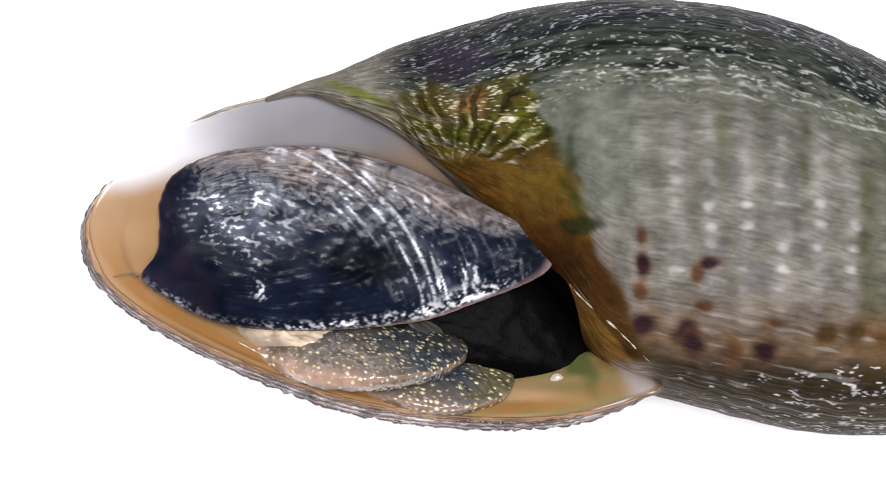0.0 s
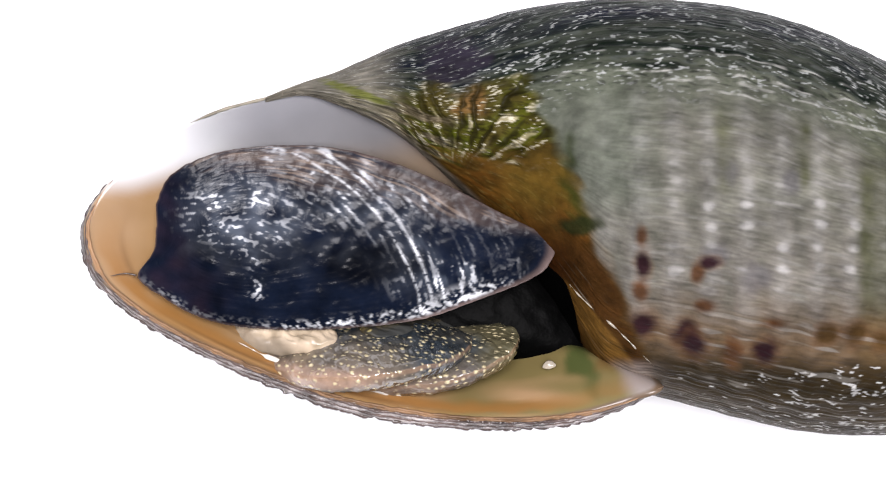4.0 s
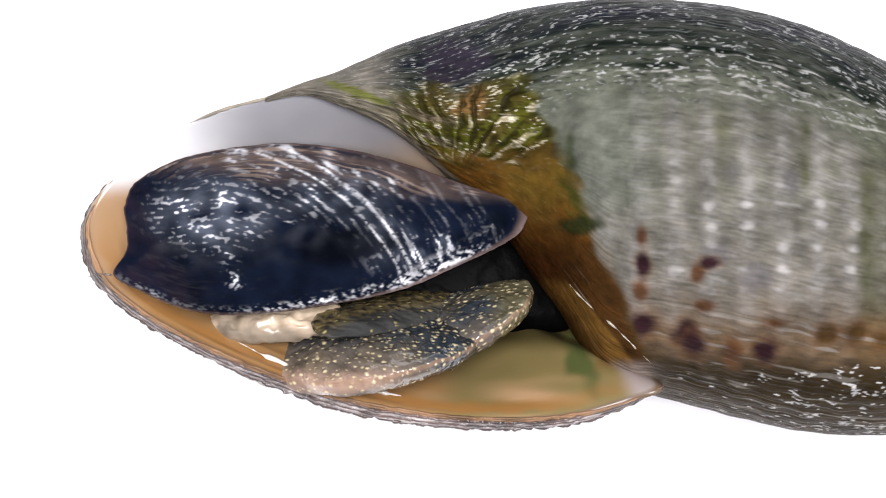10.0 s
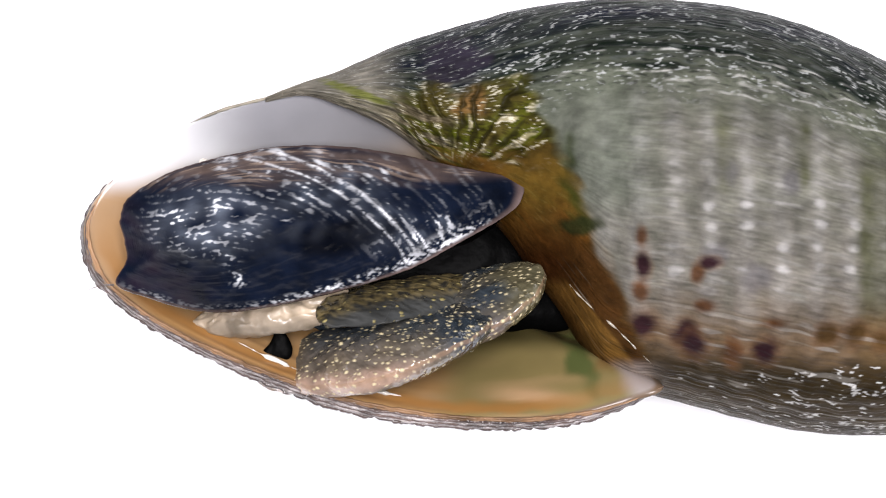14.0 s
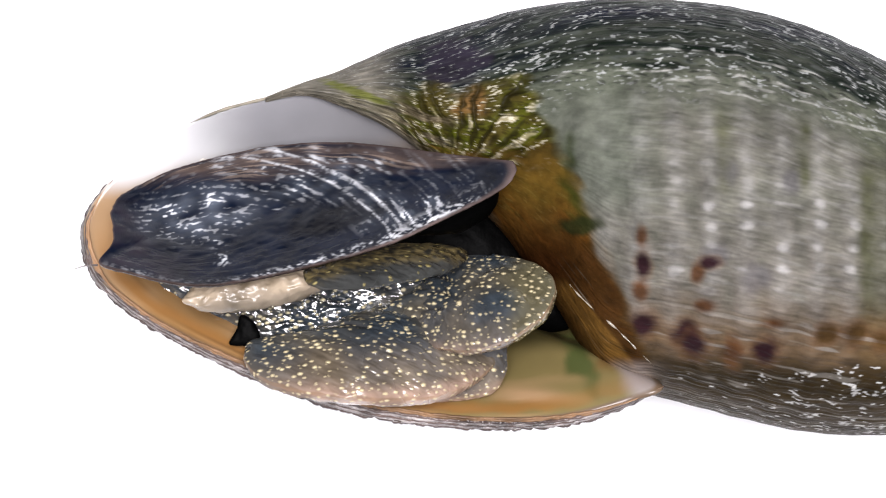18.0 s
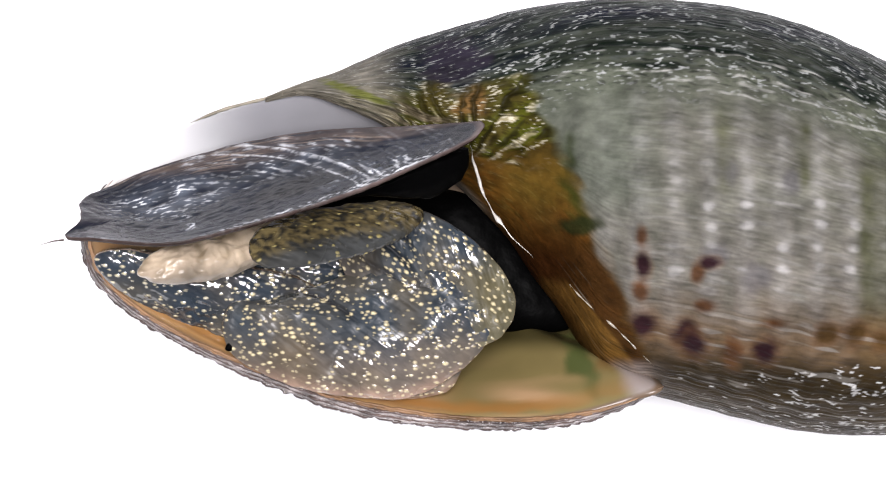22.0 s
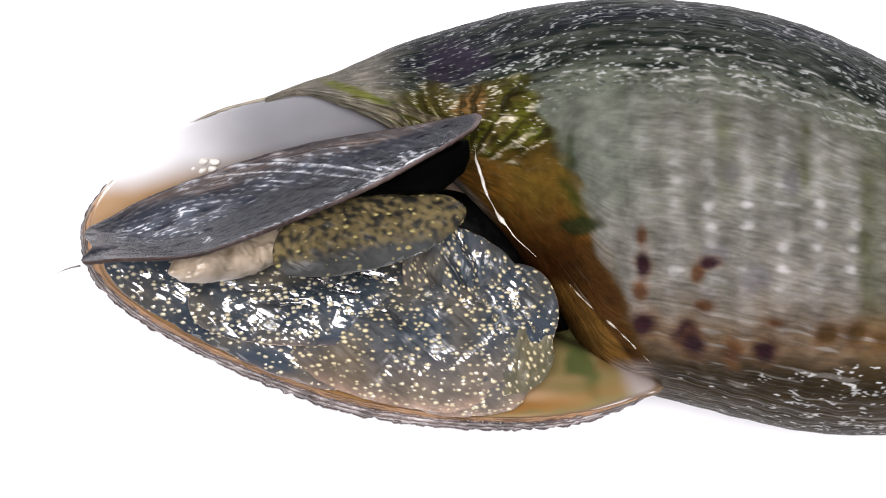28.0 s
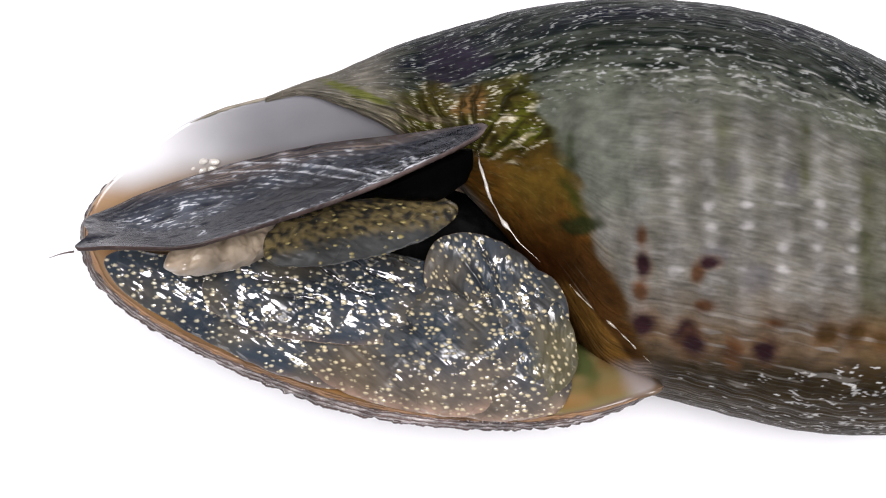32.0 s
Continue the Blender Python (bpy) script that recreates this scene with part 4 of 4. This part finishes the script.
soft_pad("mid", "foot_pad", [(-4.22, -0.18), (-3.41, -1.05), (-1.21, -1.49), (1.4, -1.49), (3.52, -0.96), (4.22, 0), (3.33, 1.05), (1.21, 1.49), (-1.4, 1.49), (-3.62, 0.88)], 0.45, 0.8, WET_SKIN, "slate-grey foot flesh with yellow flecks", 7)
soft_pad("rear", "foot_pad", [(-4.11, 1.72), (-3.59, 0.79), (-2.28, -0.09), (-0.53, -1.05), (1.4, -1.89), (3.15, -2.28), (3.85, -1.4), (3.5, 0), (2.1, 1.05), (0, 1.49), (-2.1, 1.84), (-3.33, 2.01)], 0.4, 0.8, WET_SKIN, "slate-grey hind foot flesh with yellow flecks", 9)
soft_pad("ridge", "lid_lobe", [(-3.2, -0.55), (-2.2, -1.08), (-0.2, -1.15), (1.6, -0.85), (2.8, -0.3), (3.2, 0.3), (2.6, 0.85), (0.9, 1.18), (-1.2, 1.15), (-2.7, 0.6)], 0.45, 0.2, RIDGE, "olive-brown speckled flesh under the lid", 13)
soft_pad("cream", "lid_lobe", [(-2.55, -0.25), (-1.7, -0.72), (-0.4, -0.85), (0.9, -0.7), (2.0, -0.35), (2.55, 0.2), (2.1, 0.75), (0.9, 0.8), (-0.3, 0.55), (-1.6, 0.35)], 0.5, 0.6, CREAM, "cream-coloured swollen flesh under the lid", 17)
soft_pad("corner", "foot_pad", [(1.96, 1.05), (2.14, 0.09), (2.07, -0.96), (1.4, -1.61), (-0.7, -1.72), (-2.1, -1.05), (-2.28, 0.35), (-1.05, 1.58), (0.7, 1.75)], 0.6, 0.8, SKIN, "slate-grey foot flesh with yellow flecks and a tan edge", 21)


# black lobe standing in for the dark gap between foot and hind skin
v, f = lobe([(-0.5, -0.2), (-0.1, -0.34), (0.36, -0.34), (0.48, 0.0), (0.3, 0.42), (0.0, 0.6), (-0.2, 0.2)], 0.08, 0.4, power=2.4, wrinkle=0.02, folds=(2.4, 2.4, 2.4), rings=14, spokes=60)
gap_lobe = part("dark_gap", v, f, BLACK, snail, "black lobe standing in for the dark gap beside the foot", lift=False)
# wet film where the flesh lies on the lip; its highlights built in white
line = spline([(-6.4, -2.88, -0.2), (-5.3, -3.42, -0.3), (-3.9, -3.97, -0.4), (-2.5, -4.36, -0.4), (-1.3, -4.55, -0.4)], 220)
line[:, 1] += 0.05 * rough_field(line, (2, 2, 2), 52.0)
thick = np.clip(0.1 + 2.2 * rough_field(line, (1.6, 1.6, 1.6), 61.0) + 0.8 * rough_field(line, (6, 6, 6), 67.0), 0.06, 1)
v, f = tube(line, 0.075 * thick * np.clip(np.minimum(np.arange(220), 219 - np.arange(220)) / 20, 0.1, 1), 8, 0.4, 9.0)
part("wet_film", v, f, SLIME, snail, "shining film of slime along the lip")
# white beads standing in for wet glints on the porcelain callus
v, f = lobe([(-0.16, -0.06), (0.0, -0.12), (0.15, -0.05), (0.16, 0.06), (0.0, 0.1), (-0.14, 0.07)], 0.09, 0.05, power=2.0, wrinkle=0.02, rings=10, spokes=30)
for x, y, z in ((-7.95, 2.56, -1.5), (-7.55, 2.76, -1.5), (-7.2, 2.74, -1.6), (-7.62, 2.48, -1.65), (-7.3, 2.54, -1.75)):
    part("glint_bead", v + np.array([x, y, z]), f, SLIME, snail)
# drop of slime in the hollow
v, f = lobe([(-0.2, -0.09), (0.02, -0.13), (0.22, -0.02), (0.13, 0.1), (-0.02, 0.14), (-0.14, 0.06)], 0.08, 0.1, power=2.0, wrinkle=0.02, rings=14, spokes=40)
drop = part("slime_drop", v, f, MUCUS, snail, "shining drop of slime", lift=False)


def motions():
    walk(operculum, [
        (0, at(-3.26, 0.29, -0.8, -12, 0, 0)), (2, at(-3.26, 0.3, -0.71, -12, -0.6, 0.1)),
        (3.5, at(-3.3, 0.31, -0.64, -12.6, -2.2, 0.1)), (5.5, at(-3.45, 0.33, -0.52, -15, -3, 0)),
        (7, at(-3.6, 0.43, -0.42, -19, -2.4, 0.5)), (8, at(-3.87, 0.55, -0.35, -23.2, -1.4, 1.7)),
        (9, at(-4.07, 0.64, -0.28, -26.2, 1.4, 3.5)), (10, at(-4.19, 0.71, -0.16, -28.4, 4, 5.8)),
        (11, at(-4.24, 0.8, 0, -30.3, 5.3, 8)), (12, at(-4.26, 0.86, 0.16, -32.8, 5.8, 9.6)),
        (13, at(-4.26, 0.87, 0.33, -34.7, 5.7, 11)), (14.5, at(-4.22, 0.84, 0.53, -35.6, 6.4, 11.3)),
        (16.5, at(-4.24, 0.87, 0.8, -39.8, 4.8, 11)), (17, at(-4.3, 0.99, 0.86, -42.4, 2.4, 11)),
        (17.5, at(-4.35, 1.09, 1.17, -45.4, 1, 11.2)), (18, at(-4.49, 1.26, 1.45, -48.7, 1, 11.8)),
        (18.5, at(-4.9, 1.57, 1.72, -55, 2.5, 12.5)), (19, at(-4.99, 1.72, 2, -57.4, 2.6, 12)),
        (20, at(-5.14, 1.9, 2.25, -60.6, 2.4, 12.4)), (21, at(-5.2, 1.93, 2.5, -63.3, 2.3, 13.4)),
        (22, at(-5.37, 2.02, 2.75, -64.7, 2, 15.3)), (23, at(-5.53, 2.05, 3, -66, 1.8, 17)),
        (24, at(-5.41, 1.93, 3, -65.6, 3, 19.1)), (25.5, at(-5.36, 1.91, 3, -65, 5, 20.7)),
        (27.5, at(-5.22, 1.75, 3, -67.4, 8.6, 21.2)), (28, at(-5.19, 1.69, 3, -67.2, 9.8, 21)),
        (29, at(-5.19, 1.69, 3, -67.5, 11, 19.9)), (30, at(-5.14, 1.64, 3, -65.5, 10.2, 19.2)),
        (31, at(-5.15, 1.7, 3, -66.5, 8.8, 18.2)), (32, at(-5.18, 1.75, 3, -69.2, 7.4, 17.5)),
    ])
    walk(mantle, [(0, at(-0.8, -2.35, -2.0)), (2, at(-0.85, -2.2, -2.0)), (3.5, at(-0.95, -1.8, -2.4)), (5.5, at(-1.3, -1.1, -3.3)), (8, at(-1.52, -0.74, -3.6)), (14, at(-1.52, -0.71, -3.6)), (24, at(-1.52, -0.71, -3.6)), (32, at(-1.52, -0.71, -3.6))])
    walk(mantle_edge, [(0, pose(0, 0, 0)), (3, pose(0, 0, 0)), (4.5, pose(-0.2 * MM, 0.1 * MM, -0.3 * MM)), (6, pose(-0.9 * MM, 0.5 * MM, -1.6 * MM)), (8, pose(-1.6 * MM, 0.8 * MM, -3.5 * MM)), (32, pose(-1.6 * MM, 0.8 * MM, -3.5 * MM))])
    walk(strand, [(0, at(0.29, -0.53, -3.5)), (16, at(0.29, -0.53, -3.5)), (19, at(0.29, -0.43, -3.4)), (21, at(0.65, 0.02, -3)), (22, at(1.61, 1.24, 0.1)), (24, at(1.64, 1.28, 0.15)), (28, at(1.71, 1.24, 0.15)), (30, at(1.75, 1.17, 0.15)), (32, at(1.82, 1.1, 0.15))])
    walk(gap_lobe, [(0, at(-4.05, -2.15, -3.2, 0, 0, 0)), (10, at(-5.10, -2.86, -2.6, 0, 0, 0)), (12, at(-5.21, -3.03, -1.2, 0, 0, 0)), (14.5, at(-5.14, -3.10, -0.6, 0, 0, 0)), (16.5, at(-4.81, -3.00, -0.3, 0, 0, 0)), (17.5, at(-5.35, -2.78, 0.1, 0, 0, 10)), (18, at(-6.15, -2.64, 0.2, 0, 0, 10)), (18.5, at(-6.73, -2.42, 0.3, 0, 0, 15)), (19, at(-7.18, -2.25, 0.35, 0, 0, 20)), (20, at(-6.96, -2.60, 0.35, 0, 0, 20)), (21, at(-6.61, -2.77, 0.35, 0, 0, 20)), (22, at(-6.26, -2.81, 0.35, 0, 0, 10)), (23, at(-5.68, -2.81, 0.4, 0, 0, 0)), (24, at(-5.38, -2.86, 0.4, 0, 0, -10)), (25.5, at(-4.77, -2.98, 0.4, 0, 0, -15)), (27.5, at(-3.38, -3.47, 0.35, 0, 0, -20)), (29, at(-3.22, -4.01, 0, 0, 0, -20)), (32, at(-3.95, -4.39, -0.8, 0, 0, -20))])
    walk(drop, [(0, at(3.55, -4.01, -0.9)), (2, at(3.50, -3.90, -0.9)), (3.5, at(3.38, -3.73, -1)), (5.5, at(3.09, -3.27, -1.4)), (7, at(2.85, -3.04, -1.7)), (8, at(2.71, -2.85, -2.4)), (10, at(2.11, -2.17, -4)), (32, at(2.11, -1.80, -4))])
    walk(PADS["front"], [
        (0, at(-3.43, -2.93, -1.30, -62, -37, -16)), (2, at(-3.34, -2.94, -1.30, -62, -39, -12)), (3.5, at(-3.25, -3.06, -1.30, -65, -40, -9)),
        (5.5, at(-3.25, -3.18, -1.30, -66, -40, -8)), (7, at(-3.15, -3.29, -1.20, -67, -40, -6)), (8, at(-2.97, -3.31, -1.10, -68, -40, -4)),
        (10, at(-2.86, -3.23, -1.00, -67, -40, -2)), (12, at(-2.64, -3.17, -0.80, -66, -40, 2)), (13, at(-2.51, -3.12, -0.70, -66, -40, 4)),
        (14.5, at(-2.15, -3.09, -0.50, -65, -40, 6)), (16.5, at(-1.67, -3.07, -0.20, -63, -40, 5)), (17, at(-1.51, -3.12, -0.20, -60, -37, 3)),
        (17.5, at(-1.07, -3.21, -0.20, -54, 18, 1)), (18, at(-1.70, -3.04, -0.05, -48, 15, 2)), (18.5, at(-2.24, -2.86, 0.10, -41, 11, 3)),
        (19, at(-2.6, -2.36, 0.2, -3, 0, 3)), (20, at(-3, -2.18, 0.3, 0, 0, 0)), (21, at(-2.55, -2.36, 0.3, 0, 0, -3)),
        (22, at(-2.23, -2.32, 0.3, 0, 0, -2)), (23, at(-1.87, -2.39, 0.3, 0, 0, -2)), (24, at(-1.5, -2.49, 0.3, 0, 0, -2)),
        (25.5, at(-0.98, -2.46, 0.3, 0, 0, -6)), (28, at(-0.63, -2.67, 0.3, 0, 0, -7)), (29, at(-0.31, -2.74, 0.3, 0, 0, -7)),
        (30, at(-0.05, -2.77, 0.3, 0, 0, -7)), (31, at(-0.14, -2.81, 0.3, 0, 0, -7)), (32, at(-0.31, -2.81, 0.3, 0, 0, -7)),
    ])
    walk(PADS["tip"], [
        (0, at(-0.84, -3.78, -1.30, -56, -15, -13)), (2, at(-0.87, -3.45, -1.30, -57, -18, -7)), (3.5, at(-0.70, -3.36, -1.30, -61, -21, 3)),
        (5.5, at(-0.34, -3.23, -1.30, -63, -22, 11)), (7, at(-0.07, -2.99, -1.30, -65, -24, 14)), (8, at(0.02, -2.67, -1.30, -66, -27, 16)),
        (10, at(0.03, -2.40, -1.20, -64, -27, 18)), (12, at(0.20, -2.13, -1.00, -61, -27, 18)), (13, at(0.30, -1.95, -0.90, -60, -32, 17)),
        (14.5, at(0.56, -1.86, -0.70, -57, -33, 15)), (16.5, at(0.95, -1.70, -0.40, -54, -40, 8)), (17, at(1.09, -1.61, -0.40, -51, -40, 2)),
        (17.5, at(1.09, -1.65, -0.20, -43, -40, -5)), (18, at(0.73, -1.65, 0.00, -35, -37, -4)), (18.5, at(0.11, -1.48, 0.15, -27, -29, 2)),
        (19, at(-0.65, -1.41, 0.25, -4, 0, 4)), (20, at(-1.57, -1.29, 0.35, 0, 0, -8)), (21, at(-1.33, -1.17, 0.35, 0, 0, -22)),
        (22, at(-0.66, -0.85, 0.35, 0, 0, -36)), (23, at(-0.24, -0.89, 0.35, 0, 0, -48)), (24, at(0.4, -0.96, 0.35, 0, 0, -54)),
        (25.5, at(0.77, -1.05, 0.35, 0, 0, -58)), (28, at(0.94, -1.81, 0.35, 0, 0, -57)), (29, at(1.36, -1.94, 0.35, 0, 0, -56)),
        (30, at(1.64, -2.01, 0.35, 0, 0, -55)), (31, at(1.64, -2.01, 0.35, 0, 0, -55)), (32, at(1.64, -1.99, 0.35, 0, 0, -55)),
    ])
    walk(PADS["mid"], [
        (0, at(-2.61, -2.16, -3.6, -30, 0, -5)), (14, at(-3.33, -2.15, -3.2, -20, 0, 0)), (17, at(-3.66, -2.13, -2.4, -10, 0, 5)),
        (19, at(-3.95, -1.57, -0.7, 15, 0, 15)), (21, at(-3.95, -1.48, -0.65, 28, 0, 15)), (23, at(-3.76, -1.3, -0.5, 28, 0, 10)),
        (25, at(-4.02, -1.74, -0.20, -16, 13, 10)), (28, at(-3.64, -1.47, 0.45, -15, 8, 2)), (29, at(-3.72, -1.46, 0.60, -16, 9, 0)),
        (30, at(-3.54, -1.46, 0.70, -16, 9, -2)), (31, at(-3.28, -1.46, 0.70, -16, 9, -4)), (32, at(-3.20, -1.41, 0.70, -16, 9, -4)),
    ])
    walk(PADS["rear"], [
        (0, at(-4.07, -0.89, -3.8, 0, 0, 0)), (13, at(-4.06, -0.89, -3.6, 0, 0, 0)), (16.5, at(-4.76, -1.33, -3, 0, 0, 0)),
        (17.5, at(-5.87, -1.77, -1.9, 5, 0, 0)), (18.5, at(-6.52, -1.89, -0.9, 12, 0, 0)), (19, at(-6.62, -1.85, -0.6, 18, 0, 0)),
        (20, at(-6.64, -1.81, -0.4, 24, 0, 0)), (22, at(-6.63, -1.84, -0.2, 26, 0, 0)), (24, at(-6.55, -1.91, -0.1, 22, 0, 0)),
        (26, at(-6.43, -1.99, 0.15, 8, 0, 0)), (28, at(-6.36, -2.08, 0.2, 2, 0, 0)), (29, at(-6.34, -2.08, 0.25, 2, 0, 0)),
        (31, at(-6.35, -2.06, 0.25, 2, 0, 0)), (32, at(-6.35, -2.04, 0.25, 2, 0, 0)),
    ])
    walk(PADS["ridge"], [
        (0, at(0.85, -2.86, -3.00, -72, 40, -22)), (2, at(0.68, -2.68, -3.00, -73, 40, -10)), (3.5, at(-0.04, -2.49, -2.60, -73, 40, -2)),
        (5.5, at(-0.57, -2.33, -1.60, -73, 40, 4)), (8, at(-1.10, -2.16, -1.20, -69, 40, 9)), (10, at(-1.63, -2.03, -0.90, -67, 40, 10)),
        (12, at(-1.46, -1.84, -0.70, -64, 35, 10)), (13, at(-1.29, -1.66, -0.50, -63, 32, 9)), (14.5, at(-1.21, -1.57, -0.20, -62, 29, 10)),
        (16.5, at(-0.95, -1.25, 0.30, -62, 19, 9)), (17, at(-1.12, -1.12, 0.60, -63, 23, 8)), (17.5, at(-1.36, -0.86, 1.00, -63, 31, 8)),
        (18, at(-1.68, -0.54, 1.60, -64, 37, 8)), (18.5, at(-2.35, -0.25, 2.20, -65, 38, 8)), (19, at(-2.70, 0.01, 2.50, -63, 35, 8)),
        (20, at(-2.93, 0.21, 2.80, -61, 38, 10)), (21, at(-3.07, 0.26, 3.10, -58, 36, 10)), (22, at(-3.14, 0.47, 3.30, -49, 33, 12)),
        (23, at(-3.24, 0.50, 3.50, -46, 27, 14)), (24, at(-3.07, 0.54, 3.40, -42, 13, 14)), (25.5, at(-2.57, 0.43, 3.30, -30, 22, 13)),
        (28, at(-2.18, 0.47, 3.20, -23, 21, 10)), (29, at(-1.80, 0.57, 3.20, -32, 22, 6)), (30, at(-2.02, 0.59, 3.20, -32, 20, 6)),
        (32, at(-2.44, 0.59, 3.30, -42, 20, 10)),
    ])
    walk(PADS["cream"], [
        (0, at(-5.58, -2.49, -1.30, -59, -32, -14)), (3.5, at(-5.58, -2.58, -1.20, -60, -32, -10)), (5.5, at(-5.57, -2.57, -1.10, -58, -32, -8)),
        (8, at(-5.41, -2.34, -0.90, -55, -24, -5)), (10, at(-5.54, -2.19, -0.70, -51, -20, 0)), (12, at(-5.53, -1.96, -0.50, -49, -15, 3)),
        (13, at(-5.38, -1.91, -0.40, -49, -12, 4)), (14.5, at(-5.26, -1.89, -0.20, -50, -12, 5)), (16.5, at(-5.22, -1.76, 0.10, -48, -23, 6)),
        (17.5, at(-5.25, -1.43, 0.80, -45, 19, 8)), (18, at(-5.48, -1.01, 1.20, -42, 8, 8)), (18.5, at(-6.10, -0.66, 1.60, -37, 7, 8)),
        (19, at(-6.63, -0.37, 1.90, -37, 19, 8)), (20, at(-6.79, -0.29, 2.20, -35, 27, 6)), (21, at(-6.95, -0.25, 2.50, -33, 27, 8)),
        (22, at(-6.92, -0.08, 2.70, -29, 26, 10)), (23, at(-6.85, 0.0, 2.90, -29, 26, 12)), (24, at(-6.72, 0.08, 2.90, -29, 28, 14)),
        (25.5, at(-6.35, 0.12, 2.90, -29, 28, 14)), (28, at(-6.22, -0.03, 2.70, -29, 36, 12)), (29, at(-6.17, 0.13, 2.70, -34, 39, 15)),
        (30, at(-6.17, 0.1, 2.70, -30, 39, 12)), (32, at(-6.45, 0.2, 2.70, -34, 39, 14)),
    ])
    walk(PADS["corner"], [
        (0, at(-2.61, -2.89, -3.6, -40, 0, 0)), (14, at(-2.60, -2.69, -3.2, -30, 0, 0)), (17, at(-1.85, -2.83, -1.6, -16, 0, 0)),
        (18, at(-0.16, -3.01, -0.5, -6, 0, 0)), (19, at(-1.98, -2.79, -0.4, 0, 0, 0)), (20, at(-2.87, -2.65, -0.4, 0, 0, 0)),
        (21, at(-2.19, -2.83, -0.3, 0, 0, 0)), (22, at(-1.56, -2.93, -0.2, 0, 0, 0)), (23, at(-1.21, -3, -0.1, 0, 0, 0)),
        (24, at(-0.88, -3.05, 0, 0, 0, 0)), (25.5, at(-0.43, -3.13, 0.05, 0, 0, 0)), (28, at(0.56, -3.44, 0.1, 0, 0, 0)),
        (29, at(1.25, -3.51, 0.1, 0, 0, 0)), (30, at(1.78, -3.55, 0.1, 0, 0, 0)), (32, at(1.82, -3.58, 0.1, 0, 0, 0)),
    ])


motions()
